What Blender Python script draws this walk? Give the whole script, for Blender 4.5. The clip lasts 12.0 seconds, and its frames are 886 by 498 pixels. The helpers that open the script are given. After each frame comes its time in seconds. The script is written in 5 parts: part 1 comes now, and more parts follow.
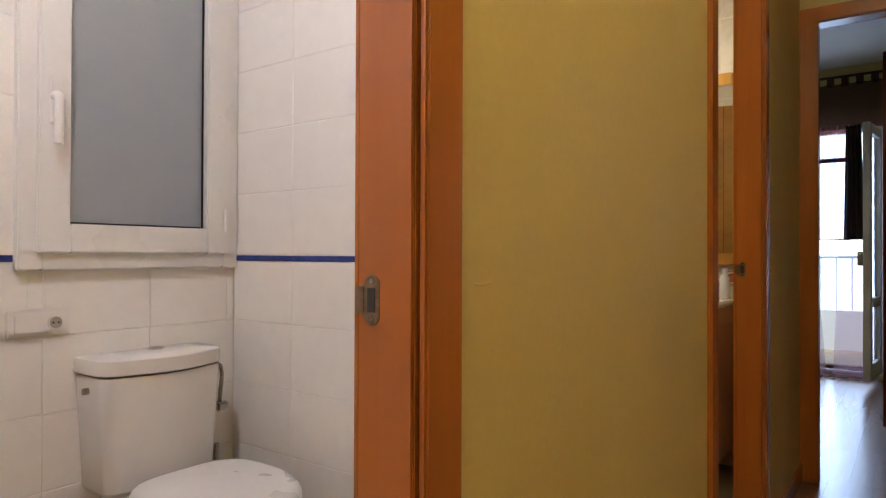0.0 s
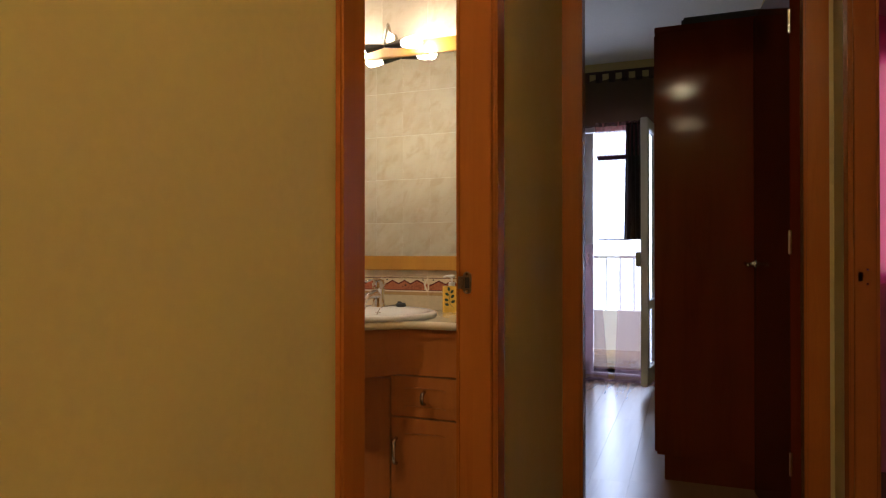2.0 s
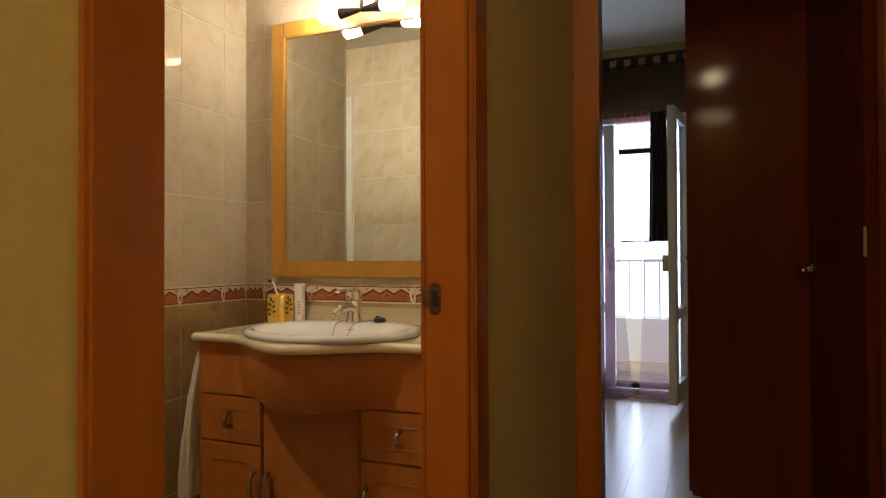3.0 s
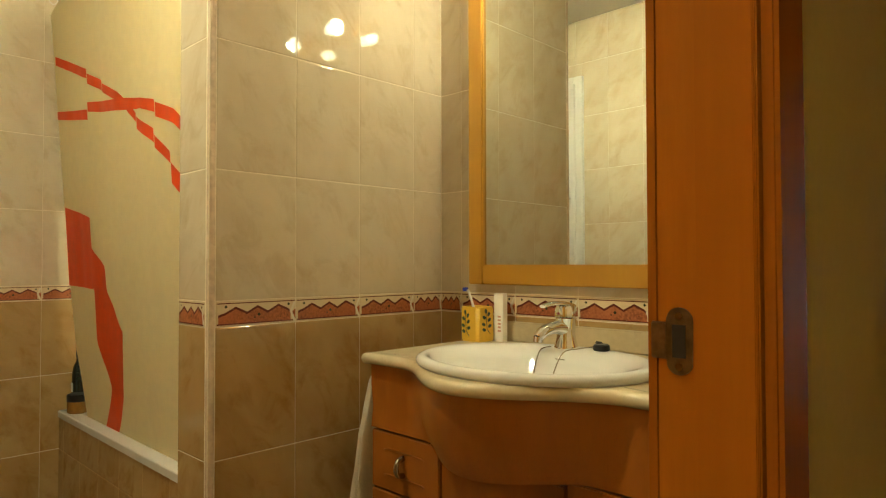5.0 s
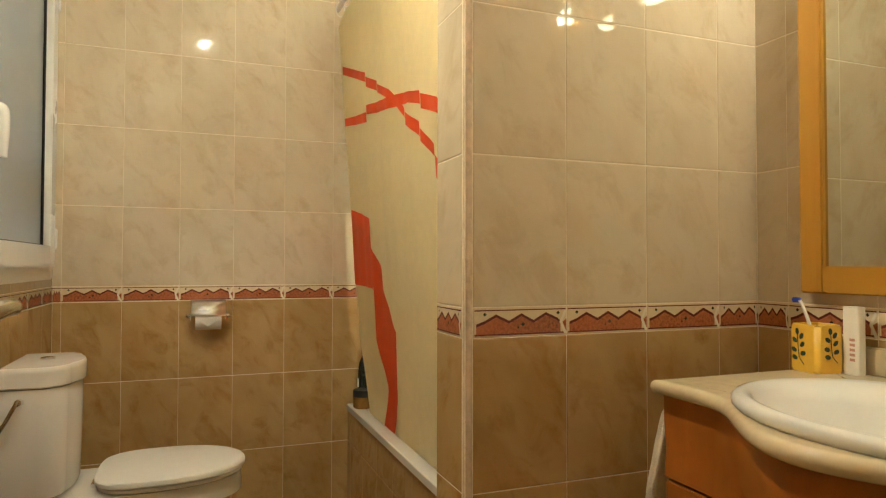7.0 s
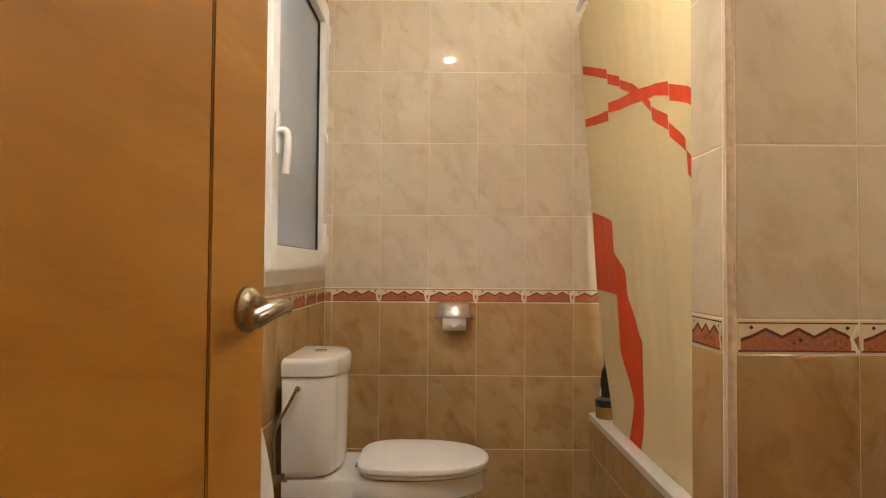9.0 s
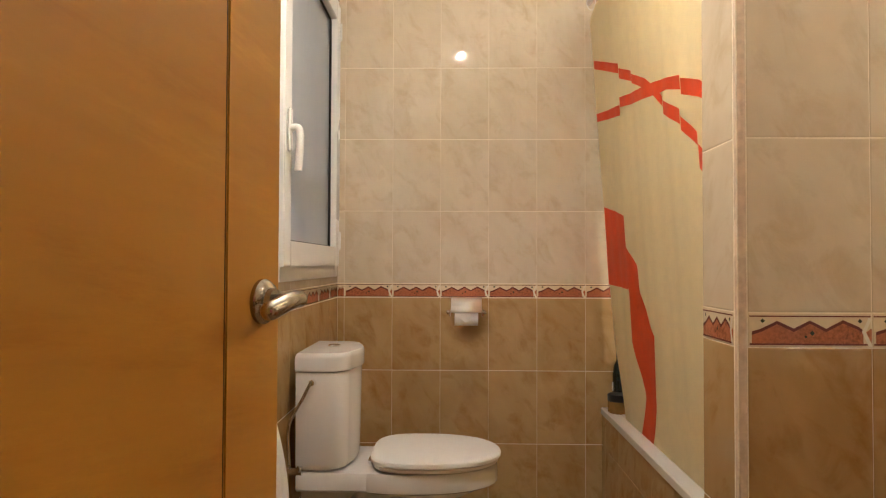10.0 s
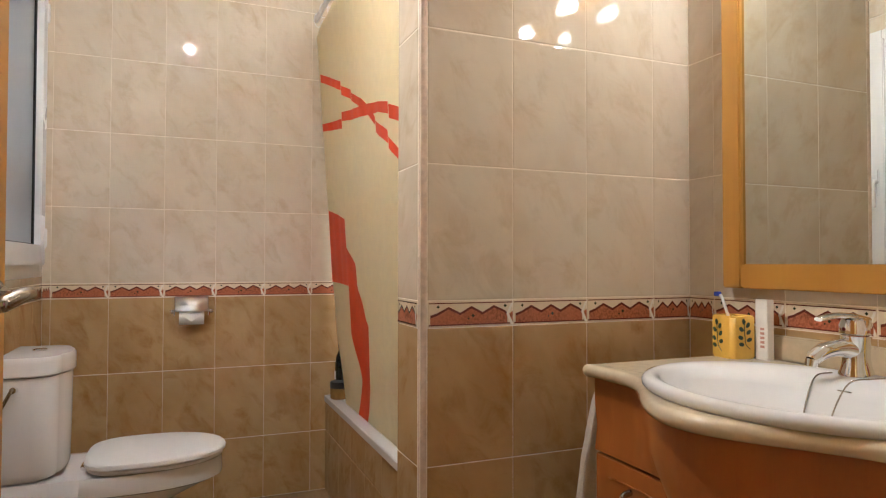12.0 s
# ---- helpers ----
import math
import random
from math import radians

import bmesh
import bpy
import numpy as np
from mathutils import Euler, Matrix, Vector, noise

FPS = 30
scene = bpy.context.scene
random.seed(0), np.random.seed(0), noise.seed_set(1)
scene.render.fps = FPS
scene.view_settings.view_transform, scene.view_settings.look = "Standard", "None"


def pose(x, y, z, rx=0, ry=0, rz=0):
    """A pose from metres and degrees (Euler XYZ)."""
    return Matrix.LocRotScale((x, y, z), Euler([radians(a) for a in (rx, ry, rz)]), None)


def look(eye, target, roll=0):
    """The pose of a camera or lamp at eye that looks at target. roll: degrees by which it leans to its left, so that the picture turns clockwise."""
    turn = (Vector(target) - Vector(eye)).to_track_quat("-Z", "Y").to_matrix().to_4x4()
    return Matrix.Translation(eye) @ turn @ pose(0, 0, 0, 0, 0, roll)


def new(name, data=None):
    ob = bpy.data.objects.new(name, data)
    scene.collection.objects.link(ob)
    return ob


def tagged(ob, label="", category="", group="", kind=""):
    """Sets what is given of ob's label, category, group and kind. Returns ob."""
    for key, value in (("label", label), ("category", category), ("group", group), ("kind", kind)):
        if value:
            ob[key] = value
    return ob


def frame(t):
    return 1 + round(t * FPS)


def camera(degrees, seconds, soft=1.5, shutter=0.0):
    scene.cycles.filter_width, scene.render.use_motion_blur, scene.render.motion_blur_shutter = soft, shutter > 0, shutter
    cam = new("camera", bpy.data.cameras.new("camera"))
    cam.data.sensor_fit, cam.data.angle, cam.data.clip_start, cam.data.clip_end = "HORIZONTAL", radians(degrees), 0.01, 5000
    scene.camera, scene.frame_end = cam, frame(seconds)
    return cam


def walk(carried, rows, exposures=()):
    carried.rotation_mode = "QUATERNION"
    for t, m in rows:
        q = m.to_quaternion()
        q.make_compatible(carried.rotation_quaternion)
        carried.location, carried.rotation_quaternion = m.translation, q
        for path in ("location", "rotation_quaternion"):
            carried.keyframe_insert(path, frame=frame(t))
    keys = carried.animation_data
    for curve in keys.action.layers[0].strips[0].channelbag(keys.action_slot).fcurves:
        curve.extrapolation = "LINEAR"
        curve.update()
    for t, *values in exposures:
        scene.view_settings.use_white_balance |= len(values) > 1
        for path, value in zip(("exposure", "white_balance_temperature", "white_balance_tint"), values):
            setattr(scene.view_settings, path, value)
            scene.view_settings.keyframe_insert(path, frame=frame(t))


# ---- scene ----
cam = camera(69.2, 12.0, soft=1.2)
PATH = [
    (0, (0.178, -0.047, 1.034), (-1.0, 1.57, 1.05), 0.2),
    (0.5, (0.251, 0.154, 1.038), (-0.741, 1.89, 1.042), 0.2),
    (1, (0.28, 0.407, 1.045), (-0.609, 2.199, 1.056), -0.0),
    (1.5, (0.253, 0.714, 1.042), (-0.55, 2.545, 1.05), 0.0),
    (2, (0.208, 0.987, 1.058), (-0.504, 2.855, 1.071), -0.0),
    (2.5, (0.201, 1.267, 1.058), (-0.508, 3.137, 1.078), -0.1),
    (2.7, (0.186, 1.356, 1.058), (-0.543, 3.218, 1.081), -0.2),
    (4.3, (-0.059, 1.938, 1.058), (-1.182, 3.593, 1.087), -0.0),
    (4.5, (-0.074, 1.977, 1.055), (-1.289, 3.566, 1.089), -0.2),
    (5, (-0.095, 2.06, 1.048), (-1.491, 3.492, 1.094), -0.1),
    (5.5, (-0.155, 2.152, 1.047), (-1.663, 3.464, 1.084), -0.0),
    (6, (-0.26, 2.218, 1.046), (-1.886, 3.381, 1.087), 0.1),
    (6.5, (-0.329, 2.234, 1.04), (-2.064, 3.228, 1.084), 0.2),
    (7, (-0.367, 2.264, 1.048), (-2.233, 2.982, 1.096), 0.1),
    (7.5, (-0.399, 2.274, 1.061), (-2.35, 2.712, 1.108), 0.1),
    (7.7, (-0.411, 2.274, 1.064), (-2.381, 2.616, 1.108), -0.0),
    (9.3, (-0.416, 2.263, 1.047), (-2.415, 2.243, 1.101), 0.4),
    (9.5, (-0.414, 2.266, 1.049), (-2.414, 2.241, 1.097), 0.3),
    (10, (-0.404, 2.266, 1.045), (-2.403, 2.228, 1.091), 0.2),
    (10.5, (-0.368, 2.262, 1.047), (-2.367, 2.223, 1.098), 0.3),
    (11, (-0.308, 2.245, 1.048), (-2.304, 2.357, 1.1), 0.3),
    (11.5, (-0.258, 2.248, 1.054), (-2.212, 2.675, 1.097), 0.2),
    (12, (-0.181, 2.272, 1.046), (-2.033, 3.026, 1.09), 0.1),
]
walk(cam, [(t, look(eye, target, roll)) for t, eye, target, roll in PATH],
     exposures=[(0, 0.06, 5400, 7), (0.5, 0.18, 5600, 10), (1.5, 0.0, 5850, 16), (2.7, -0.06, 6000, 14), (4.3, 0.25, 6700, -12), (5.5, 0.44, 6600, -10),
                (7.5, 0.48, 6000, 3), (9.5, 0.54, 5700, 13), (10.5, 0.56, 5500, 13), (12, 0.6, 4900, 14)])

# ---- world, sun, lights ----
world = bpy.data.worlds.new("sky")
scene.world = world
world.use_nodes = True
wn = world.node_tree
sky = wn.nodes.new("ShaderNodeTexSky")
sky.sky_type = "NISHITA"
sky.sun_disc = False
sky.sun_elevation, sky.sun_rotation = radians(69), radians(118)
wn.nodes["Background"].inputs["Strength"].default_value = 0.15
wn.links.new(sky.outputs[0], wn.nodes["Background"].inputs["Color"])
sun = new("sun", bpy.data.lights.new("sun", "SUN"))
sun.data.energy, sun.data.angle, sun.data.color = 4.0, radians(0.5), (1.0, 0.95, 0.88)
sun.matrix_world = look((3, 6, 9), (0, 7.6, 0))
# strengths of the lamps' own surfaces, used by the lamp builders below
BULB, DOWN, HALL, WHITE = 275.0, 3350.0, 240.0, 390.0


# rectangular area lamps added in openings to strengthen the daylight
def fill_panel(name, m, w, h, power, colour):
    lamp = new(name, bpy.data.lights.new(name, "AREA"))
    lamp.data.shape, lamp.data.size, lamp.data.size_y = "RECTANGLE", w, h
    lamp.data.energy, lamp.data.color = power, colour
    lamp.matrix_world = m


# ---- materials ----
def nodes_of(name):
    m = bpy.data.materials.new(name)
    m.use_nodes = True
    return m, m.node_tree, m.node_tree.nodes["Principled BSDF"]


def ramp_mix(nt, fac, a, b):
    mx = nt.nodes.new("ShaderNodeMix")
    mx.data_type = "RGBA"
    nt.links.new(fac, mx.inputs[0])
    for slot, c in ((6, a), (7, b)):
        if isinstance(c, tuple):
            mx.inputs[slot].default_value = (*c, 1)
        else:
            nt.links.new(c, mx.inputs[slot])
    return mx.outputs[2]


def coords(nt, scale=(1, 1, 1), turn=(0, 0, 0), spread=0.0):
    """World position, turned and scaled; spread shifts it by the object's own random number."""
    geo = nt.nodes.new("ShaderNodeNewGeometry")
    out = geo.outputs["Position"]
    if spread:
        info = nt.nodes.new("ShaderNodeObjectInfo")
        mul = nt.nodes.new("ShaderNodeMath")
        mul.operation, mul.inputs[1].default_value = "MULTIPLY", spread
        nt.links.new(info.outputs["Random"], mul.inputs[0])
        add = nt.nodes.new("ShaderNodeVectorMath")
        nt.links.new(out, add.inputs[0])
        nt.links.new(mul.outputs[0], add.inputs[1])
        out = add.outputs[0]
    if any(turn):
        tn = nt.nodes.new("ShaderNodeMapping")
        tn.inputs["Rotation"].default_value = [radians(a) for a in turn]
        nt.links.new(out, tn.inputs[0])
        out = tn.outputs[0]
    mp = nt.nodes.new("ShaderNodeMapping")
    mp.inputs["Scale"].default_value = scale
    nt.links.new(out, mp.inputs[0])
    return mp.outputs[0]


def noise_of(nt, vec, scale, detail=4.0, rough=0.55, lo=0.35, hi=0.65, warp=0.0):
    n = nt.nodes.new("ShaderNodeTexNoise")
    n.inputs["Scale"].default_value, n.inputs["Detail"].default_value = scale, detail
    n.inputs["Roughness"].default_value, n.inputs["Distortion"].default_value = rough, warp
    nt.links.new(vec, n.inputs["Vector"])
    r = nt.nodes.new("ShaderNodeMapRange")
    r.inputs["From Min"].default_value, r.inputs["From Max"].default_value = lo, hi
    nt.links.new(n.outputs["Fac"], r.inputs["Value"])
    return r.outputs[0]


def bump(nt, b, height, strength, distance):
    n = nt.nodes.new("ShaderNodeBump")
    n.inputs["Strength"].default_value, n.inputs["Distance"].default_value = strength, distance
    nt.links.new(height, n.inputs["Height"])
    nt.links.new(n.outputs[0], b.inputs["Normal"])


def plain(name, colour, rough=0.5, metal=0.0, vary=0.12, grain=60.0, relief=0.05, coat=0.0, transmission=0.0):
    m, nt, b = nodes_of(name)
    v = coords(nt)
    dark = tuple(c * (1 - vary) for c in colour)
    big = noise_of(nt, v, grain * 0.06)
    small = noise_of(nt, v, grain)
    base = ramp_mix(nt, big, dark, colour)
    nt.links.new(ramp_mix(nt, small, base, tuple(min(1, c * (1 + vary * 0.4)) for c in colour)), b.inputs["Base Color"])
    r = nt.nodes.new("ShaderNodeMapRange")
    r.inputs["To Min"].default_value, r.inputs["To Max"].default_value = max(0.02, rough * 0.85), min(1, rough * 1.15)
    nt.links.new(big, r.inputs["Value"])
    nt.links.new(r.outputs[0], b.inputs["Roughness"])
    b.inputs["Metallic"].default_value, b.inputs["Coat Weight"].default_value = metal, coat
    b.inputs["Transmission Weight"].default_value = transmission
    if relief:
        bump(nt, b, small, relief, 0.002)
    return m


def wood(name, light, dark, rough, turn, grain=9.0, coat=0.3, streak=(1, 1, 0.08)):
    """Varnished wood: long grain along z after the turn, broad figure and fine pores."""
    m, nt, b = nodes_of(name)
    v = coords(nt, streak, turn, 7.0)
    fine = noise_of(nt, v, grain * 9, 6.0, 0.7)
    broad = noise_of(nt, v, grain, 3.0, 0.5, 0.3, 0.7, 0.8)
    mid = tuple((a + c) / 2 for a, c in zip(light, dark))
    nt.links.new(ramp_mix(nt, fine, ramp_mix(nt, broad, dark, light), mid), b.inputs["Base Color"])
    b.inputs["Roughness"].default_value, b.inputs["Coat Weight"].default_value = rough, coat
    b.inputs["Coat Roughness"].default_value = 0.15
    bump(nt, b, fine, 0.04, 0.001)
    return m


def marble_tile(name, base, vein, rough=0.04):
    """Glazed wall tile with cloudy slanting veins, each tile shifted by its own random number."""
    m, nt, b = nodes_of(name)
    v = coords(nt, (1, 1, 0.5), (-30, -30, 0), 9.0)
    cloud = noise_of(nt, v, 7.0, 3.5, 0.55, 0.40, 0.72, 0.4)
    v2 = coords(nt, (1, 1, 0.34), (-34, -34, 0), 23.0)
    thin = noise_of(nt, v2, 13.0, 5.0, 0.62, 0.50, 0.80, 0.5)
    info = nt.nodes.new("ShaderNodeObjectInfo")
    tone = ramp_mix(nt, info.outputs["Random"], tuple(c * 0.95 for c in base), base)
    mid = tuple((a + c) / 2 for a, c in zip(base, vein))
    nt.links.new(ramp_mix(nt, thin, ramp_mix(nt, cloud, tone, mid), vein), b.inputs["Base Color"])
    b.inputs["Roughness"].default_value = rough
    wave = noise_of(nt, coords(nt, (1, 1, 1), (0, 0, 0), 5.0), 7.0, 2.0)
    bump(nt, b, wave, 0.03, 0.003)
    return m


def glow(name, colour, strength):
    m, nt, b = nodes_of(name)
    b.inputs["Base Color"].default_value = (0.9, 0.9, 0.88, 1)
    b.inputs["Emission Color"].default_value = (*colour, 1)
    b.inputs["Emission Strength"].default_value = strength
    return m


def sheer(name, colour, clear):
    """Thin see-through cloth."""
    m, nt, b = nodes_of(name)
    v = coords(nt)
    nt.links.new(ramp_mix(nt, noise_of(nt, v, 220.0), colour, tuple(c * 0.8 for c in colour)), b.inputs["Base Color"])
    b.inputs["Roughness"].default_value = 0.9
    tr = nt.nodes.new("ShaderNodeBsdfTranslucent")
    tr.inputs["Color"].default_value = (*colour, 1)
    cl = nt.nodes.new("ShaderNodeBsdfTransparent")
    one, two = nt.nodes.new("ShaderNodeMixShader"), nt.nodes.new("ShaderNodeMixShader")
    one.inputs[0].default_value, two.inputs[0].default_value = 0.5, clear
    nt.links.new(b.outputs[0], one.inputs[1])
    nt.links.new(tr.outputs[0], one.inputs[2])
    nt.links.new(one.outputs[0], two.inputs[1])
    nt.links.new(cl.outputs[0], two.inputs[2])
    nt.links.new(two.outputs[0], nt.nodes["Material Output"].inputs[0])
    return m


def lit_through(m, colour, share):
    """Cloth that lets a share of the light behind it through."""
    nt = m.node_tree
    tr, mx = nt.nodes.new("ShaderNodeBsdfTranslucent"), nt.nodes.new("ShaderNodeMixShader")
    tr.inputs["Color"].default_value = (*colour, 1)
    mx.inputs[0].default_value = share
    nt.links.new(nt.nodes["Principled BSDF"].outputs[0], mx.inputs[1])
    nt.links.new(tr.outputs[0], mx.inputs[2])
    nt.links.new(mx.outputs[0], nt.nodes["Material Output"].inputs[0])
    return m


YELLOW = plain("yellow_wall_paint", (0.56, 0.455, 0.185), 0.6, vary=0.035, grain=70, relief=0.03)
CEIL = plain("white_ceiling_paint", (0.78, 0.76, 0.72), 0.85, vary=0.05, grain=70, relief=0.1)
WALLW = plain("off_white_wall_paint", (0.72, 0.68, 0.6), 0.8, vary=0.06)
PINK = plain("pink_wall_paint", (0.75, 0.25, 0.38), 0.8, vary=0.06)
GROUT = plain("cream_grout", (0.80, 0.71, 0.57), 0.7, vary=0.15, grain=180)
UPPER = marble_tile("cream_marbled_tile", (0.66, 0.57, 0.435), (0.51, 0.40, 0.26))
LOWER = marble_tile("tan_marbled_tile", (0.49, 0.335, 0.155), (0.31, 0.16, 0.045))
BCREAM = plain("border_cream_glaze", (0.72, 0.60, 0.42), 0.16, vary=0.08)
BWHITE = plain("border_white_line", (0.80, 0.74, 0.64), 0.16, vary=0.05)
BRUST = plain("border_terracotta_glaze", (0.40, 0.135, 0.065), 0.2, vary=0.55, grain=150)
BDARK = plain("border_maroon_line", (0.14, 0.035, 0.025), 0.2)
BGREEN = plain("border_green_dot", (0.03, 0.04, 0.025), 0.25)
TRIM = plain("pinkish_corner_trim", (0.68, 0.54, 0.42), 0.25, vary=0.2)
WTILE = plain("white_glazed_tile", (0.80, 0.78, 0.75), 0.13, vary=0.04, grain=14, relief=0.03)
WGROUT = plain("pale_grey_grout", (0.78, 0.76, 0.73), 0.85, vary=0.1)
BLUE = plain("cobalt_blue_glaze", (0.025, 0.045, 0.22), 0.15, vary=0.3)
JAMB = wood("red_brown_varnished_frame", (0.38, 0.125, 0.017), (0.29, 0.086, 0.011), 0.24, (0, 0, 0), 9.0, 0.0)
JAMB.node_tree.nodes["Principled BSDF"].inputs["Specular IOR Level"].default_value = 0.45
DOORW = wood("honey_beech_veneer", (0.60, 0.30, 0.040), (0.43, 0.18, 0.018), 0.3, (0, 8, 0), 4.0, 0.12, (0.5, 0.5, 3.0))
CHERRY = wood("cherry_wood_front", (0.37, 0.125, 0.019), (0.28, 0.084, 0.011), 0.3, (0, 0, 0), 7.0, 0.15, (3.0, 3.0, 0.5))
MIRWOOD = wood("golden_oak_mirror_frame", (0.47, 0.245, 0.028), (0.39, 0.175, 0.018), 0.35, (0, 0, 0), 8.0)
WARD = wood("dark_mahogany_panel", (0.12, 0.024, 0.008), (0.085, 0.015, 0.005), 0.075, (0, 0, 0), 6.0, 0.0)
WARD.node_tree.nodes["Principled BSDF"].inputs["Specular IOR Level"].default_value = 0.05
PORCELAIN = plain("white_porcelain", (0.68, 0.66, 0.635), 0.045, vary=0.03, grain=10, relief=0)
PLASTIC = plain("white_plastic", (0.72, 0.71, 0.70), 0.3, vary=0.03, grain=30, relief=0)
STONE = plain("cream_stone_counter", (0.58, 0.485, 0.325), 0.18, vary=0.10, grain=40, relief=0.02, coat=0.3)
CHROME = plain("polished_chrome", (0.82, 0.82, 0.82), 0.04, 1.0, 0.02, 30, 0)
SATIN = plain("satin_chrome", (0.93, 0.93, 0.93), 0.28, 1.0, 0.02, 30, 0)
STEEL = plain("brushed_nickel", (0.44, 0.395, 0.33), 0.22, 1.0, 0.1, 140, 0.03)
BRASSY = plain("aged_strike_plate", (0.22, 0.15, 0.09), 0.4, 0.9, 0.3, 120, 0.05)
BLACK = plain("black_rubber", (0.015, 0.015, 0.016), 0.45, vary=0.2)
# near-black colour carries the shade inside grooves, holes and board gaps
SHADOWGAP = plain("near_black_gap_shade", (0.02, 0.012, 0.008), 0.8)
YCERAM = plain("yellow_ceramic", (0.80, 0.50, 0.075), 0.2, vary=0.08, relief=0, coat=0.3)
LEAF = plain("painted_green_leaf", (0.03, 0.06, 0.02), 0.3, vary=0.4)
CURT = lit_through(plain("cream_shower_curtain", (0.86, 0.77, 0.52), 0.5, vary=0.06, grain=25, relief=0.06), (0.86, 0.76, 0.48), 0.35)
ORANGE = lit_through(plain("orange_red_print", (0.82, 0.08, 0.010), 0.5, vary=0.1, grain=25, relief=0.06), (0.80, 0.07, 0.01), 0.25)
TOWEL = plain("off_white_terry_towel", (0.68, 0.62, 0.52), 0.95, vary=0.15, grain=260, relief=0.6)
PAPER = plain("white_paper_roll", (0.82, 0.80, 0.76), 0.9, vary=0.05)
DARKGLASS = plain("dark_green_bottle", (0.012, 0.016, 0.012), 0.15, vary=0.3)
GOLD = plain("golden_brown_jar", (0.35, 0.20, 0.06), 0.25, 0.4, vary=0.2)
SHEER = sheer("brown_sheer_curtain", (0.30, 0.17, 0.20), 0.5)
SHEERW = sheer("white_sheer_curtain", (0.75, 0.72, 0.78), 0.5)
SHEERR = sheer("reddish_sheer_curtain", (0.32, 0.12, 0.11), 0.35)
BROWNS = sheer("dark_brown_thin_cloth", (0.10, 0.045, 0.03), 0.18)
BROWN = plain("dark_brown_curtain_top", (0.035, 0.018, 0.012), 0.9, vary=0.3)
PURPLE = plain("purple_ribbon_band", (0.06, 0.012, 0.05), 0.7)
PINKC = sheer("pink_sheer_curtain", (0.85, 0.12, 0.3), 0.25)
FLOORT = plain("tan_floor_tile", (0.27, 0.18, 0.09), 0.2, vary=0.15)
PARAPET = plain("white_parapet_render", (0.8, 0.8, 0.8), 0.9, vary=0.05)
BULBG = glow("warm_bulb_glass", (1.0, 0.86, 0.62), BULB * 0.09)
BULBF = glow("warm_bulb_front", (1.0, 0.86, 0.62), BULB)
DOWNG = glow("warm_downlight_lens", (1.0, 0.87, 0.65), DOWN)
DOWNG2 = glow("dim_downlight_lens", (1.0, 0.87, 0.65), DOWN * 0.8)
HALLG2 = glow("near_hall_lamp_glass", (1.0, 0.76, 0.40), HALL * 0.22)
HALLG = glow("hall_lamp_glass", (1.0, 0.76, 0.40), HALL)
WHITEG = glow("small_bath_lamp_glass", (1.0, 0.82, 0.75), WHITE)

MIRROR, _nt, _b = nodes_of("silvered_mirror")
_b.inputs["Base Color"].default_value = (0.68, 0.70, 0.66, 1)
_b.inputs["Metallic"].default_value, _b.inputs["Roughness"].default_value = 1.0, 0.0
FROST, _nt, _b = nodes_of("frosted_grey_pane")
_b.inputs["Roughness"].default_value, _b.inputs["Transmission Weight"].default_value = 0.38, 0.35
_nt.links.new(ramp_mix(_nt, noise_of(_nt, coords(_nt), 1.5), (0.35, 0.38, 0.43), (0.42, 0.44, 0.45)), _b.inputs["Base Color"])
bump(_nt, _b, noise_of(_nt, coords(_nt), 300.0), 0.15, 0.001)
CLEAR, _nt, _b = nodes_of("clear_window_pane")
_b.inputs["Roughness"].default_value, _b.inputs["Transmission Weight"].default_value = 0.0, 1.0
_b.inputs["IOR"].default_value = 1.1


# ---- mesh helpers ----
def part(name, bm, material, parent=None, label=""):
    me = bpy.data.meshes.new(name)
    bm.to_mesh(me)
    bm.free()
    for mt in material if isinstance(material, (list, tuple)) else [material]:
        me.materials.append(mt)
    ob = new(name, me)
    if parent:
        ob.parent = parent
    if label:
        ob["label"] = label
    return ob


def smooth(ob, angle=35):
    for p in ob.data.polygons:
        p.use_smooth = True
    ob.data.set_sharp_from_angle(angle=radians(angle))
    return ob


def thing(name, label, category, m=None, group=""):
    ob = new(name)
    ob.empty_display_size = 0.05
    if m:
        ob.matrix_world = m
    return tagged(ob, label, category, group)


def structure(ob, label="", category=""):
    return tagged(ob, label, category, "", "structure")


def box(x0, x1, y0, y1, z0, z1, bevel=0.0, seg=2, bm=None):
    bm = bm or bmesh.new()
    r = bmesh.ops.create_cube(bm, size=1.0)
    bmesh.ops.transform(bm, matrix=Matrix.Translation(((x0 + x1) / 2, (y0 + y1) / 2, (z0 + z1) / 2)) @ Matrix.Diagonal((x1 - x0, y1 - y0, z1 - z0, 1)), verts=r["verts"])
    if bevel:
        edges = list({e for v in r["verts"] for e in v.link_edges})
        bmesh.ops.bevel(bm, geom=edges, offset=bevel, segments=seg, affect="EDGES")
    return bm


def rod(a, b, r0, r1=None, seg=20, bm=None, caps=True):
    bm = bm or bmesh.new()
    a, b = Vector(a), Vector(b)
    m = Matrix.Translation((a + b) / 2) @ (b - a).to_track_quat("Z", "Y").to_matrix().to_4x4()
    bmesh.ops.create_cone(bm, cap_ends=caps, segments=seg, radius1=r0, radius2=r0 if r1 is None else r1, depth=(b - a).length, matrix=m)
    return bm


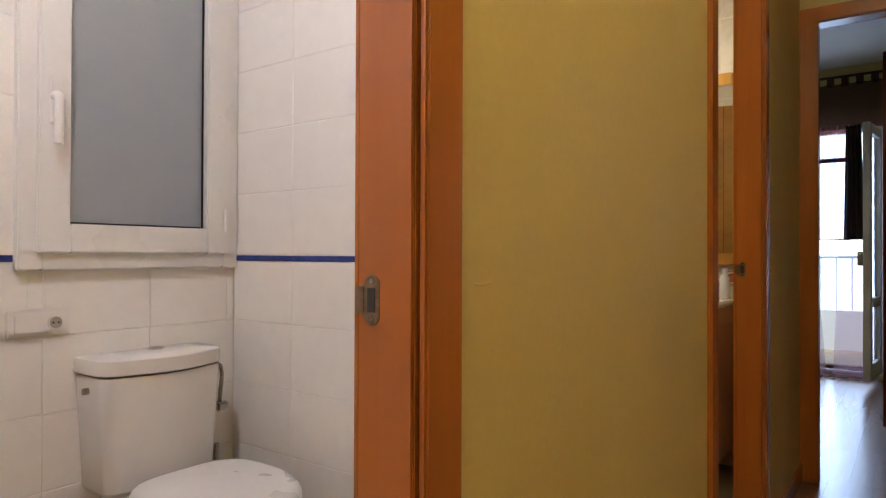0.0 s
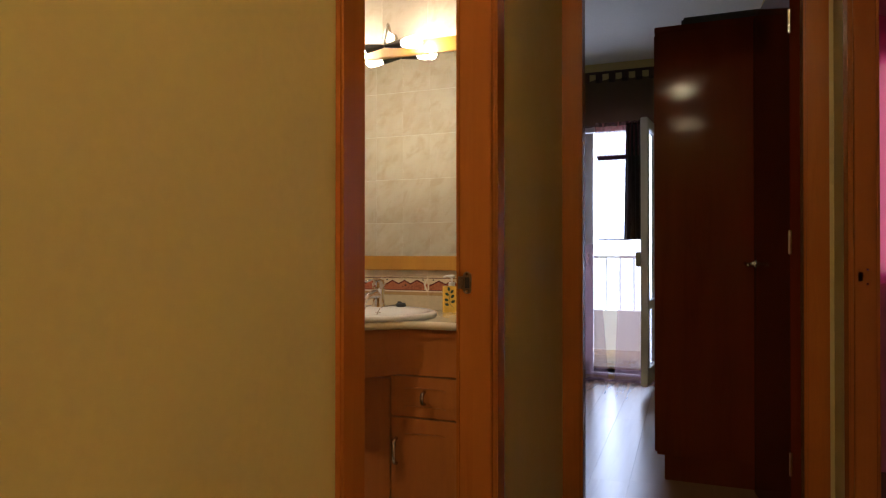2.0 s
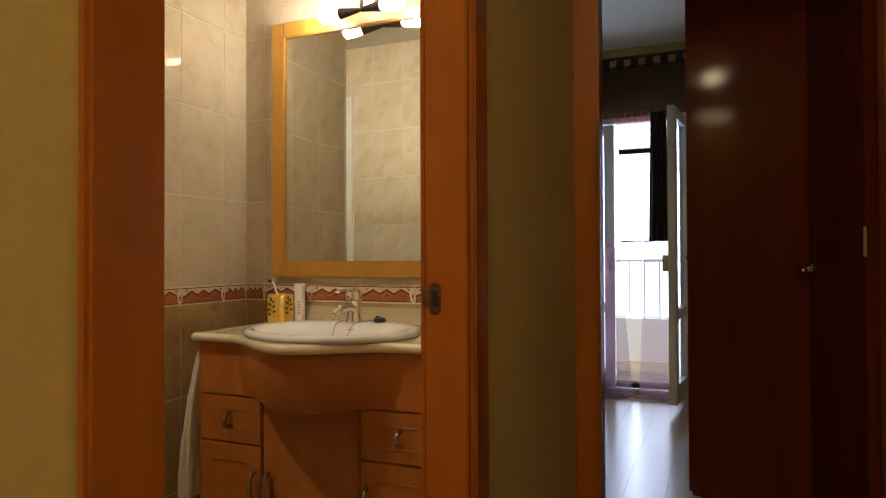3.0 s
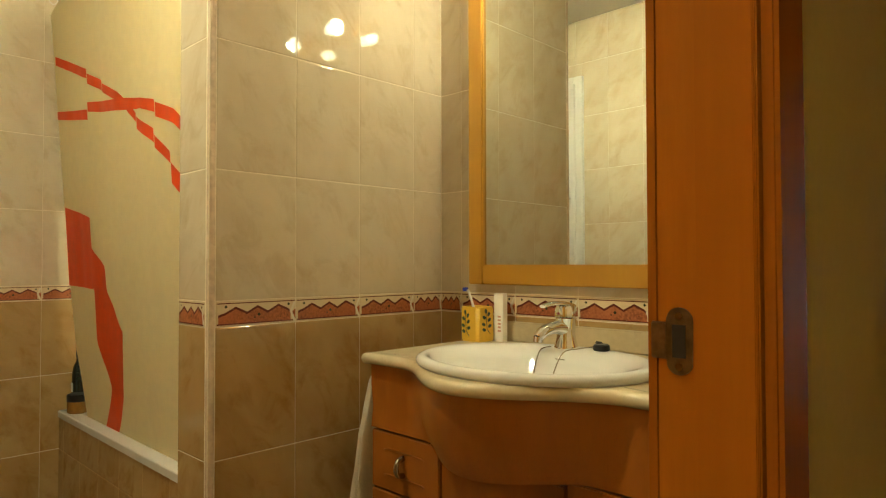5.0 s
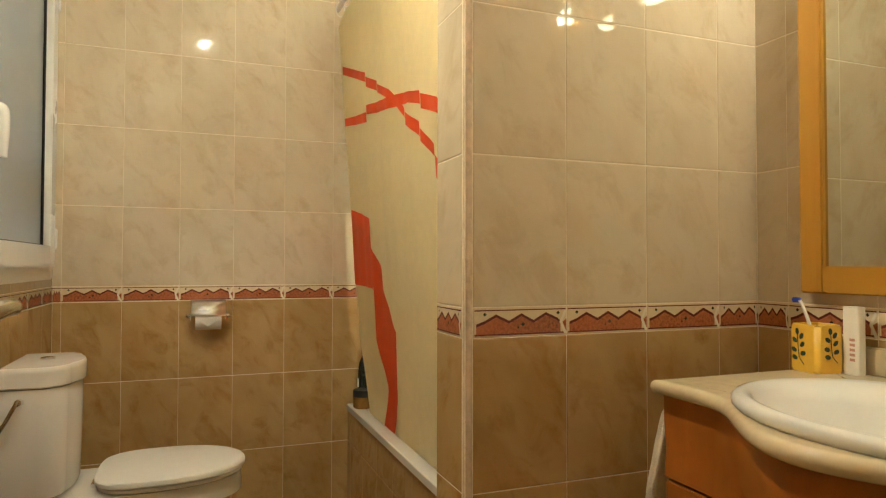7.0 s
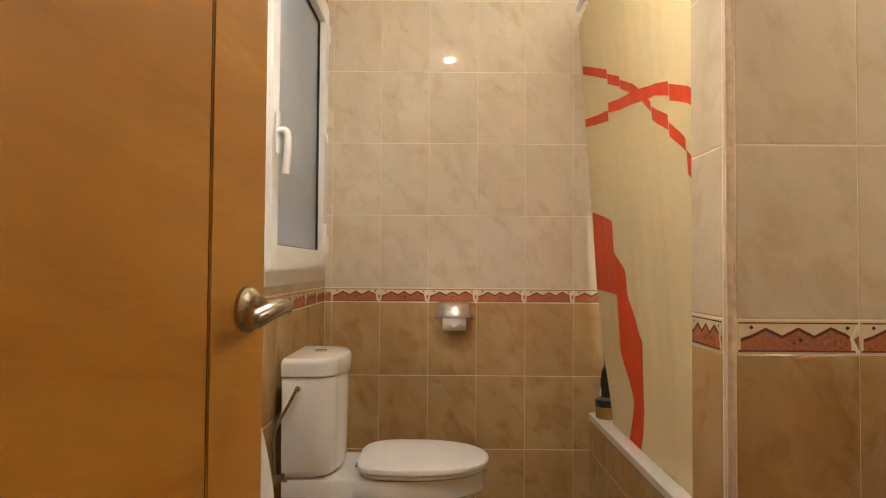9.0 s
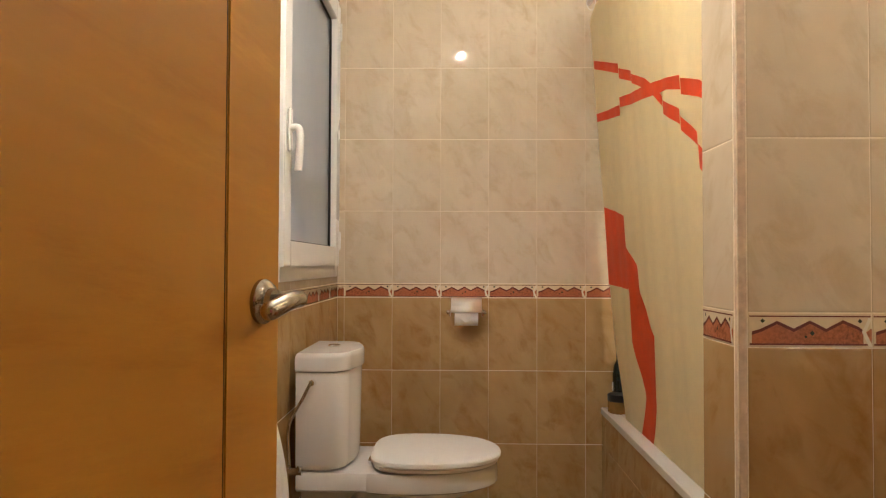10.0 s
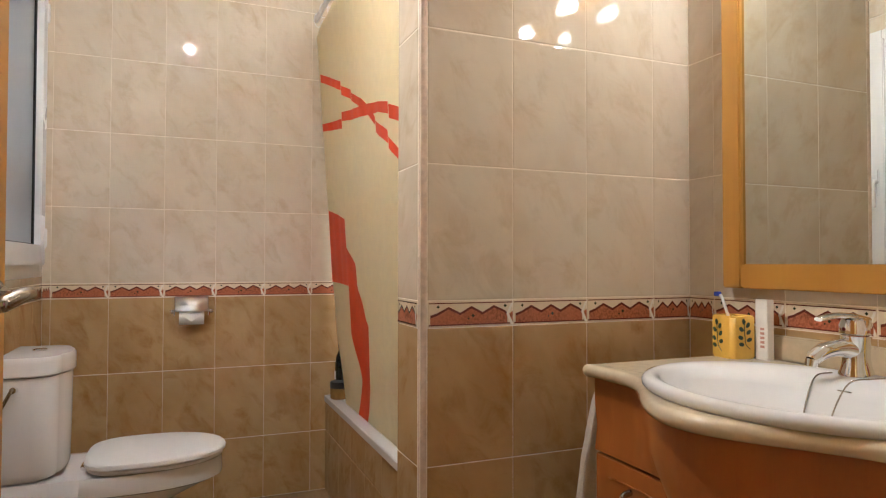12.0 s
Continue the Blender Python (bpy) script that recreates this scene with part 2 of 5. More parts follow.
def lathe(profile, seg=28, bm=None, m=None, sx=1.0, sy=1.0):
    """Turn a profile of (radius, z) about z."""
    bm = bm or bmesh.new()
    rings = []
    for r, z in profile:
        ring = []
        for k in range(seg):
            a = 2 * math.pi * k / seg
            p = Vector((r * sx * math.cos(a), r * sy * math.sin(a), z))
            ring.append(bm.verts.new(m @ p if m else p))
        rings.append(ring)
    for lo, hi in zip(rings, rings[1:]):
        for k in range(seg):
            bm.faces.new((lo[k], lo[(k + 1) % seg], hi[(k + 1) % seg], hi[k]))
    bm.faces.new(rings[0][::-1])
    bm.faces.new(rings[-1])
    return bm


def tube(points, r, seg=10, bm=None):
    """A round bar swept along a line of points."""
    bm = bm or bmesh.new()
    pts = [Vector(p) for p in points]
    rings, up = [], Vector((0.123, 0.456, 0.881)).normalized()
    for k, p in enumerate(pts):
        d = (pts[min(k + 1, len(pts) - 1)] - pts[max(k - 1, 0)]).normalized()
        side = d.cross(up).normalized()
        if k and side.dot(last) < 0:
            side = -side
        last = side
        top = side.cross(d)
        rad = r[k] if isinstance(r, (list, tuple)) else r
        rings.append([bm.verts.new(p + rad * (math.cos(a) * side + math.sin(a) * top)) for a in [2 * math.pi * j / seg for j in range(seg)]])
    for lo, hi in zip(rings, rings[1:]):
        for j in range(seg):
            bm.faces.new((lo[j], lo[(j + 1) % seg], hi[(j + 1) % seg], hi[j]))
    bm.faces.new(rings[0][::-1])
    bm.faces.new(rings[-1])
    bmesh.ops.recalc_face_normals(bm, faces=bm.faces[:])
    return bm


def arc(points, n=8):
    """A smooth line through points (Catmull-Rom)."""
    p = [Vector(q) for q in points]
    p = [2 * p[0] - p[1], *p, 2 * p[-1] - p[-2]]
    out = []
    for k in range(1, len(p) - 2):
        for j in range(n):
            t = j / n
            out.append(0.5 * ((2 * p[k]) + (p[k + 1] - p[k - 1]) * t + (2 * p[k - 1] - 5 * p[k] + 4 * p[k + 1] - p[k + 2]) * t * t + (3 * p[k] - p[k - 1] - 3 * p[k + 1] + p[k + 2]) * t ** 3))
    return out + [p[-2]]


def prism(outline, z0, z1, bevel=0.0, seg=3, bm=None, both=True):
    """An upright block on a plan outline, its top (and bottom) edges rounded."""
    bm = bm or bmesh.new()
    lo = [bm.verts.new((x, y, z0)) for x, y in outline]
    hi = [bm.verts.new((x, y, z1)) for x, y in outline]
    n = len(outline)
    bm.faces.new(lo[::-1])
    bm.faces.new(hi)
    for k in range(n):
        bm.faces.new((lo[k], lo[(k + 1) % n], hi[(k + 1) % n], hi[k]))
    if bevel:
        ring = [bm.edges.get((hi[k], hi[(k + 1) % n])) for k in range(n)]
        if both:
            ring += [bm.edges.get((lo[k], lo[(k + 1) % n])) for k in range(n)]
        bmesh.ops.bevel(bm, geom=ring, offset=bevel, segments=seg, affect="EDGES")
    bmesh.ops.recalc_face_normals(bm, faces=bm.faces[:])
    return bm


def wall(name, axis, at0, at1, a0, a1, z0, z1, holes, material, label):
    """A wall between two faces at0..at1 across the axis, from a0 to a1 along it, with openings (b0, b1, lo, hi) through it."""
    bm = bmesh.new()

    def block(b0, b1, lo, hi):
        if b1 - b0 > 1e-4 and hi - lo > 1e-4:
            if axis == "x":
                box(at0, at1, b0, b1, lo, hi, bm=bm)
            else:
                box(b0, b1, at0, at1, lo, hi, bm=bm)

    last = a0
    for b0, b1, lo, hi in sorted(holes):
        block(last, b0, z0, z1)
        block(b0, b1, z0, lo)
        block(b0, b1, hi, z1)
        last = b1
    block(last, a1, z0, z1)
    return structure(part(name, bm, material), label, "wall")


# ---- plan, in metres ----
FZ = -0.105                       # finished floor
HX0, HX1 = -0.275, 0.70          # faces of the hall's long walls
BX1, BX0 = -0.36, -3.454         # bathroom: door wall, far wall
BY0, BY1 = 1.707, 3.671          # bathroom: window wall, vanity wall
PX, PY, PB = -1.673, 2.818, -1.848  # partition beside the tub: front face, end face, back face
EY = 3.645                       # hall's end wall
CEILZ, BCEIL = 2.81, 2.60
BW = 7.05                        # bedroom window wall
DOORZ = 2.197
D0, D1 = 1.884, 2.615            # bathroom doorway
W0, W1 = -0.23, 0.522            # small white bathroom's doorway
N0, N1 = -0.198, 0.607           # bedroom doorway
R0, R1 = 2.60, 3.35              # pink room's doorway
SX, SY1 = -1.767, 1.36           # small bathroom: back wall, side wall
WZ0, WZ1 = 0.986, 2.24           # windows

# ---- setting ----
floor = structure(part("floor", box(-3.6, 3.4, -1.6, BW + 0.2, FZ - 0.12, FZ), SHADOWGAP), "floor slab under the flat", "floor")
obs_wall = wall("wall_hall_left", "x", BX1 - 0.0, HX0, -1.5, EY, FZ, CEILZ, [(W0 - 0.012, W1 + 0.012, FZ, DOORZ + 0.012), (D0 - 0.012, D1 + 0.012, FZ, DOORZ + 0.012)], YELLOW, "warm yellow painted hall wall with two doorways")
wall("wall_hall_end", "y", EY, EY + 0.10, BX1, HX1 + 0.1, FZ, CEILZ, [(N0 - 0.012, N1 + 0.012, FZ, DOORZ + 0.012)], YELLOW, "warm yellow painted wall at the hall's end")
wall("wall_hall_right", "x", HX1, HX1 + 0.055, -1.5, EY, FZ, CEILZ, [(R0 - 0.012, R1 + 0.012, FZ, DOORZ + 0.012)], YELLOW, "warm yellow painted hall wall")
wall("wall_hall_back", "y", -1.6, -1.5, BX1, HX1 + 0.1, FZ, CEILZ, [], YELLOW, "warm yellow painted wall behind")
structure(part("ceiling_hall", box(BX1, HX1 + 0.1, -1.6, EY, CEILZ, CEILZ + 0.1), CEIL), "white hall ceiling", "ceiling")
# bathroom shell
wall("wall_bath_far", "x", BX0 - 0.12, BX0 - 0.0009, BY0 - 0.13, BY1 + 0.13, FZ, BCEIL, [], GROUT, "bathroom wall with marbled cream tiles and a border")
wall("wall_bath_window", "y", BY0 - 0.12, BY0 - 0.0009, BX0, BX1 - 0.008, FZ, BCEIL, [(-3.29, -2.30, WZ0 + 0.02, WZ1 - 0.02)], GROUT, "tiled bathroom wall with a white window")
wall("wall_bath_vanity", "y", BY1 + 0.0009, BY1 + 0.12, BX0, BX1, FZ, BCEIL, [], GROUT, "tiled bathroom wall behind the washbasin")
wall("wall_bath_partition", "x", PB + 0.0009, PX - 0.0009, PY + 0.0009, BY1 + 0.0009, FZ, BCEIL, [], GROUT, "tiled partition between washbasin and bathtub")
wall("wall_bath_door", "x", BX1 - 0.006, BX1 - 0.0005, BY0 - 0.008, BY1 + 0.008, FZ, BCEIL, [(D0 - 0.07, D1 + 0.07, FZ, DOORZ + 0.07)], UPPER, "tiled inner face of the bathroom's door wall")
structure(part("ceiling_bath", box(BX0 - 0.1, BX1 - 0.002, BY0 - 0.1, BY1 + 0.1, BCEIL, BCEIL + 0.1), CEIL), "white bathroom ceiling", "ceiling")
# small white bathroom shell
wall("wall_small_bath_back", "x", SX - 0.12, SX - 0.0016, -0.5, SY1 + 0.0016, FZ, BCEIL, [(0.70, 1.33, WZ0 + 0.02, WZ1 - 0.02)], WGROUT, "white tiled wall with a window")
wall("wall_small_bath_side", "y", SY1 + 0.0016, SY1 + 0.12, SX, BX1, FZ, BCEIL, [], WGROUT, "white tiled side wall")
wall("wall_small_bath_near", "y", -0.62, -0.5, SX, BX1, FZ, BCEIL, [], WTILE, "white tiled wall of the small bathroom")
structure(part("ceiling_small_bath", box(SX - 0.1, BX1 - 0.002, -0.6, SY1 + 0.1, BCEIL, BCEIL + 0.1), CEIL), "white ceiling of the small bathroom", "ceiling")
structure(part("small_bath_floor", box(SX, BX1, -0.5, SY1, FZ, FZ + 0.004), FLOORT), "tiled floor of the small bathroom", "floor")
structure(part("bath_floor", box(BX0, BX1 + 0.003, BY0, BY1, FZ, FZ + 0.004), FLOORT), "tan tiled bathroom floor", "floor")
# light shaft outside the two windows
wall("wall_shaft_far", "x", -3.7, -3.58, -0.6, BY0 - 0.12, FZ, 6, [], WALLW, "rendered wall of the light shaft")
wall("wall_shaft_side", "y", -0.72, -0.6, -3.6, SX - 0.12, FZ, 6, [], WALLW, "rendered wall of the light shaft")
wall("wall_shaft_upper_bath", "y", BY0 - 0.12, BY0 - 0.02, -3.6, SX - 0.12, BCEIL + 0.1, 6, [], WALLW, "upper wall of the light shaft")
wall("wall_shaft_upper_small", "x", SX - 0.12, SX - 0.02, -0.6, BY0 - 0.12, BCEIL + 0.1, 6, [], WALLW, "upper wall of the light shaft")
wall("wall_shaft_link", "x", SX - 0.12, SX - 0.006, SY1 + 0.006, BY0 - 0.12, FZ, BCEIL + 0.1, [], WALLW, "wall between the bathrooms on the light shaft")
# bedroom
wall("wall_bedroom_window", "y", BW, BW + 0.2, -2.0, 2.2, FZ, CEILZ, [(-1.222, 0.002, -0.04, 2.24)], YELLOW, "yellow bedroom wall with a balcony door")
wall("wall_bedroom_left", "x", -2.1, -2.0, EY, BW + 0.2, FZ, CEILZ, [], YELLOW, "yellow bedroom wall")
wall("wall_bedroom_inner", "y", BY1 + 0.122, BY1 + 0.16, -2.0, BX1, FZ, CEILZ, [], YELLOW, "yellow bedroom wall beside the door")
wall("wall_bedroom_right", "x", 0.70, 0.80, EY + 0.1, BW, FZ, CEILZ, [], YELLOW, "yellow bedroom wall behind the wardrobe")
structure(part("ceiling_bedroom", box(-2.1, 0.8, EY + 0.1, BW + 0.2, CEILZ, CEILZ + 0.1), CEIL), "white bedroom ceiling", "ceiling")
# pink room
wall("wall_pink_window", "y", 5.0, 5.15, 0.8, 3.2, FZ, CEILZ, [(1.05, 2.3, 0.95, 2.1)], PINK, "pink wall with a curtained window")
wall("wall_pink_right", "x", 3.2, 3.3, 1.4, 5.15, FZ, CEILZ, [], PINK, "pink side wall")
wall("wall_pink_near", "y", 1.3, 1.4, 0.8, 3.3, FZ, CEILZ, [], PINK, "pink near wall")
structure(part("ceiling_pink", box(0.8, 3.3, 1.3, 5.15, CEILZ, CEILZ + 0.1), CEIL), "white ceiling of the pink room", "ceiling")


# ---- laminate floor of hall, bedroom and pink room ----
LAMI, _nt, _b = nodes_of("reddish_laminate")
_v = coords(_nt, (1, 0.08, 1), (0, 0, 0), 11.0)
_nt.links.new(ramp_mix(_nt, noise_of(_nt, _v, 45.0, 6.0, 0.7), ramp_mix(_nt, noise_of(_nt, _v, 8.0), (0.19, 0.10, 0.055), (0.26, 0.145, 0.08)), (0.22, 0.12, 0.065)), _b.inputs["Base Color"])
_b.inputs["Roughness"].default_value = 0.24


def casing(parent, axis, face, out, a0, a1, top, depth0, depth1, gap=True):
    """Door lining and architraves of one doorway. axis: the wall's own direction of thickness; face: the wall's face toward the hall and out its direction;
    a0..a1 the clear opening; depth0..depth1 the lining across the wall."""
    def put(name, u0, u1, v0, v1, z0, z1, bevel, mat=JAMB, label=""):
        lo, hi = min(v0, v1), max(v0, v1)
        bm = box(lo, hi, u0, u1, z0, z1, bevel) if axis == "x" else box(u0, u1, lo, hi, z0, z1, bevel)
        return part(name, bm, mat, parent, label)

    w, p = 0.077, 0.014
    put("lining", a0 - 0.02, a0, depth0, depth1, FZ + 0.004, top + 0.02, 0.0015)
    put("lining", a1, a1 + 0.02, depth0, depth1, FZ + 0.004, top + 0.02, 0.0015)
    put("lining_head", a0, a1, depth0, depth1, top, top + 0.02, 0.0015)
    for s, f in ((out, face), (-out, face - out * abs(depth1 - depth0) + out * 0.0)):
        put("architrave", a0 - w, a0 - 0.004, f, f + s * p, FZ + 0.004, top + w, 0.004)
        put("architrave", a1 + 0.004, a1 + w, f, f + s * p, FZ + 0.004, top + w, 0.004)
        put("architrave_head", a0 - 0.004, a1 + 0.004, f, f + s * p, top + 0.004, top + w, 0.004)
    # shallow rebate: the hall side of the lining stands a little proud
    mid = face - out * 0.052
    put("door_stop", a1 - 0.003, a1 - 0.0002, mid, face - out * 0.003, FZ + 0.004, top, 0.001)
    put("door_stop", a0 + 0.0002, a0 + 0.003, mid, face - out * 0.003, FZ + 0.004, top, 0.001)


def strike(parent, x, y, z, sign):
    """Rounded latch plate let into a lining whose face looks along sign * y, with a near-black block as its shaded
    latch hole, and its lip.
    """
    bm = bmesh.new()
    outline = [(0.012 * math.cos(a), 0.018 * (1 if math.sin(a) >= 0 else -1) + 0.012 * math.sin(a)) for a in [2 * math.pi * k / 24 for k in range(24)]]
    lo = [bm.verts.new((x + u, y, z + v)) for u, v in outline]
    hi = [bm.verts.new((x + u, y + sign * 0.002, z + v)) for u, v in outline]
    bm.faces.new(lo), bm.faces.new(hi[::-1])
    for k in range(24):
        bm.faces.new((lo[k], hi[k], hi[(k + 1) % 24], lo[(k + 1) % 24]))
    bmesh.ops.recalc_face_normals(bm, faces=bm.faces[:])
    plate = part("strike_plate", bm, BRASSY, parent, "aged brown metal latch plate")
    part("latch_hole", box(x - 0.007, x + 0.007, y + min(0, sign * 0.0028), y + max(0, sign * 0.0028), z - 0.0155, z + 0.0155, 0.001), SHADOWGAP, plate)
    part("plate_lip", box(x - 0.026, x - 0.011, y + min(0, sign * 0.003), y + max(0, sign * 0.003), z - 0.0165, z + 0.0165, 0.001), BRASSY, plate)
    for dz in (-0.0225, 0.0225):
        part("screw", rod((x, y, z + dz), (x, y + sign * 0.003, z + dz), 0.0035, seg=10), STEEL, plate)


f1 = structure(new("door_1"), "red-brown varnished door frame of the bathroom", "door frame")
casing(f1, "x", HX0, 1, D0, D1, DOORZ, BX1 - 0.004, HX0 - 0.001)
strike(f1, -0.343, D1, 0.979, -1)
f2 = structure(new("door_2"), "red-brown varnished door frame of the small bathroom", "door frame")
casing(f2, "x", HX0, 1, W0, W1, DOORZ, BX1 - 0.004, HX0 - 0.001)
strike(f2, -0.340, W1, 0.979, -1)
f3 = structure(new("door_3"), "red-brown varnished door frame of the bedroom", "door frame")
casing(f3, "y", EY, -1, N0, N1, DOORZ, EY + 0.001, EY + 0.104)
f4 = structure(new("door_4"), "red-brown varnished door frame of the pink room", "door frame")
casing(f4, "x", HX1, -1, R0, R1, DOORZ, HX1 + 0.001, HX1 + 0.059)
strike(f4, HX1 + 0.036, R1, 0.984, -1)


def skirting(name, runs):
    ob = structure(new(name), "dark red-brown wooden skirting board", "baseboard")
    for x0, x1, y0, y1 in runs:
        part("board", box(x0, x1, y0, y1, FZ + 0.004, FZ + 0.094, 0.003), JAMB, ob)


skirting("baseboard_hall", [(HX0, HX0 + 0.012, W1 + 0.074, D0 - 0.074), (HX0, HX0 + 0.012, D1 + 0.074, EY - 0.002),
                            (HX1 - 0.012, HX1, R1 + 0.074, EY - 0.002), (HX1 - 0.012, HX1, -1.4, R0 - 0.074)])


def lever(parent, m, side):
    """Lever handle on two oval roses joined by a plate, in brushed nickel; local x across the leaf, y out of it."""
    def at(bm):
        bmesh.ops.transform(bm, matrix=m, verts=bm.verts[:])
        return bm
    plate = smooth(part("handle_plate", at(lathe([(0.023, 0), (0.023, 0.004), (0.020, 0.008), (0.014, 0.010), (0.013, 0.016)], 32, m=pose(0, 0, 0, -90 * side))), STEEL, parent, "round brushed nickel rose"))
    path = arc([(0, 0.008 * side, 0.0), (0.001, 0.030 * side, 0.001), (-0.004, 0.044 * side, 0.003), (-0.016, 0.046 * side, 0.004), (-0.034, 0.045 * side, 0.001), (-0.050, 0.041 * side, -0.004), (-0.062, 0.038 * side, -0.007)], 6)
    n = len(path) - 1
    radii = [(0.0070 + 0.0025 * (k / n)) * math.sqrt(max(0.03, 1 - max(0.0, (k / n - 0.86) / 0.142) ** 2)) for k in range(n + 1)]
    smooth(part("lever", at(tube(path, radii, 16)), STEEL, plate, "curved nickel lever"), 60)


def door_leaf(name, label, m, width, material, groove):
    """Flush door leaf, hinged at the origin and reaching along local +x, 38 mm thick, grooved upright near the lock."""
    d = thing(name, label, "door", m)
    part("leaf", box(0.0, groove - 0.0013, -0.019, 0.019, FZ + 0.010, DOORZ - 0.008, 0.0015), material, d)
    part("lock_stile", box(groove + 0.0013, width, -0.019, 0.019, FZ + 0.010, DOORZ - 0.008, 0.0015), material, d)
    # dark filler paints the shade inside the groove
    part("groove", box(groove - 0.0013, groove + 0.0013, -0.0172, 0.0172, FZ + 0.011, DOORZ - 0.009), SHADOWGAP, d, "upright groove, its shade painted near-black")
    for side in (1, -1):
        lever(d, pose(width - 0.034, 0.019 * side, 1.006), side)
    for z in (0.25, 1.1, 1.95):
        part("hinge", rod((-0.004, 0.021, z - 0.045), (-0.004, 0.021, z + 0.045), 0.006, seg=12), STEEL, d)
    return d


door_leaf("bathroom_door", "honey-coloured beech veneer door standing open into the bathroom", pose(BX1 - 0.018, 1.884, 0, 0, 0, 166.2), 0.735, DOORW, 0.638)
door_leaf("bedroom_door", "dark red-brown wooden door standing open beside the wardrobe", pose(N1 - 0.012, EY + 0.125, 0, 0, 0, 96.0), 0.665, WARD, 0.585)


# ---- windows of the two bathrooms ----
def casement(name, label, m, width, handle_left):
    """White plastic casement: outer frame, sash, frosted pane, black gasket, handle and hinges. Local x along the wall, y into the room, z up from the frame's foot."""
    w = structure(new(name), label, "window")
    w.matrix_world = m
    h, fr, sa = WZ1 - WZ0, 0.055, 0.075

    def ring(nm, x0, x1, z0, z1, wd, y0, y1, mat):
        bm = box(x0, x0 + wd, y0, y1, z0, z1, 0.004)
        box(x1 - wd, x1, y0, y1, z0, z1, 0.004, bm=bm)
        box(x0 + wd, x1 - wd, y0, y1, z0, z0 + wd, 0.004, bm=bm)
        box(x0 + wd, x1 - wd, y0, y1, z1 - wd, z1, 0.004, bm=bm)
        return part(nm, bm, mat, w)

    ring("window_frame", 0, width, 0, h, fr + 0.006, -0.05, 0.022, PLASTIC)
    ring("sash", fr - 0.008, width - fr + 0.008, fr - 0.008, h - fr + 0.008, sa + 0.008, -0.03, 0.038, PLASTIC)
    ring("gasket", fr + sa - 0.002, width - fr - sa + 0.002, fr + sa - 0.002, h - fr - sa + 0.002, 0.008, 0.004, 0.014, BLACK)
    part("pane", box(fr + sa - 0.004, width - fr - sa + 0.004, -0.004, 0.004, fr + sa - 0.004, h - fr - sa + 0.004), FROST, w, "frosted grey glass pane").visible_shadow = False
    hx = fr + sa * 0.36 if handle_left else width - fr - sa / 2
    base = smooth(part("handle_base", box(hx - 0.014, hx + 0.014, 0.037, 0.052, 0.40, 0.54, 0.006, 3), PLASTIC, w, "white handle base"))
    smooth(part("window_handle", tube(arc([(hx, 0.045, 0.475), (hx, 0.064, 0.478), (hx, 0.075, 0.466), (hx, 0.076, 0.42), (hx, 0.071, 0.345)], 5), 0.0122, 14), PLASTIC, base, "white curved window handle"))
    ex = width - fr - 0.002 if handle_left else fr + 0.002
    for z in (0.12, h - 0.2):
        part("hinge", box(ex - 0.010, ex + 0.010, 0.018, 0.046, z, z + 0.08, 0.004), PLASTIC, w)
    return w


# local x runs towards +x in the small bathroom's wall (turned), towards -x in the bathroom's
casement("window_1", "white plastic window with a frosted grey pane, shut", Matrix.Translation((-2.285, BY0 + 0.004, WZ0)) @ Matrix.Diagonal((-1, 1, 1, 1)), 1.02, True)
casement("window_2", "white plastic window with a frosted grey pane, shut", pose(SX + 0.002, 0.664, WZ0, 0, 0, 90) @ Matrix.Diagonal((1, -1, 1, 1)), 0.694, True)


# ---- toilets ----
TZ = -0.056                       # datum of the toilets, above the floor by the foot of the bowl
FOOT = (FZ + 0.004 - TZ) / 1.06


def blob(outline, levels):
    """A closed body through plan outlines at rising heights: levels of (z, scale_x, scale_y, shift_y)."""
    bm = bmesh.new()
    rings = [[bm.verts.new((x * sx, y * sy + dy, z)) for x, y in outline] for z, sx, sy, dy in levels]
    n = len(outline)
    for lo, hi in zip(rings, rings[1:]):
        for k in range(n):
            bm.faces.new((lo[k], lo[(k + 1) % n], hi[(k + 1) % n], hi[k]))
    bm.faces.new(rings[0][::-1]), bm.faces.new(rings[-1])
    bmesh.ops.recalc_face_normals(bm, faces=bm.faces[:])
    return bm


def egg(width, length, n=40, square=0.0):
    """Seat outline: squarish at the back (y 0), round at the front (y length)."""
    out = []
    for k in range(n):
        a = 2 * math.pi * k / n
        c, s = math.cos(a), math.sin(a)
        back = s < 0
        e = 0.55 if back else 0.92
        x = width / 2 * math.copysign(abs(c) ** e, c)
        y = length * 0.42 + (length * (0.42 if back else 0.58)) * math.copysign(abs(s) ** (0.6 if back else 0.95), s)
        out.append((x, y))
    return out


def rounded(w, d, r, n=6, bow=0.0):
    """Plan outline: straight back at y 0, rounded front corners, front bowed out by bow."""
    out = [(-w / 2, 0.0), (w / 2, 0.0)]
    for cx, a0 in ((w / 2 - r, 0), (-w / 2 + r, 90)):
        for k in range(n + 1):
            a = radians(a0 + 90 * k / n)
            out.append((cx + r * math.cos(a), d - r + r * math.sin(a)))
        if a0 == 0:
            for k in range(1, 8):
                x = (w / 2 - r) * (1 - 2 * k / 8)
                out.append((x, d + bow * (1 - (2 * x / (w - 2 * r)) ** 2)))
    return out


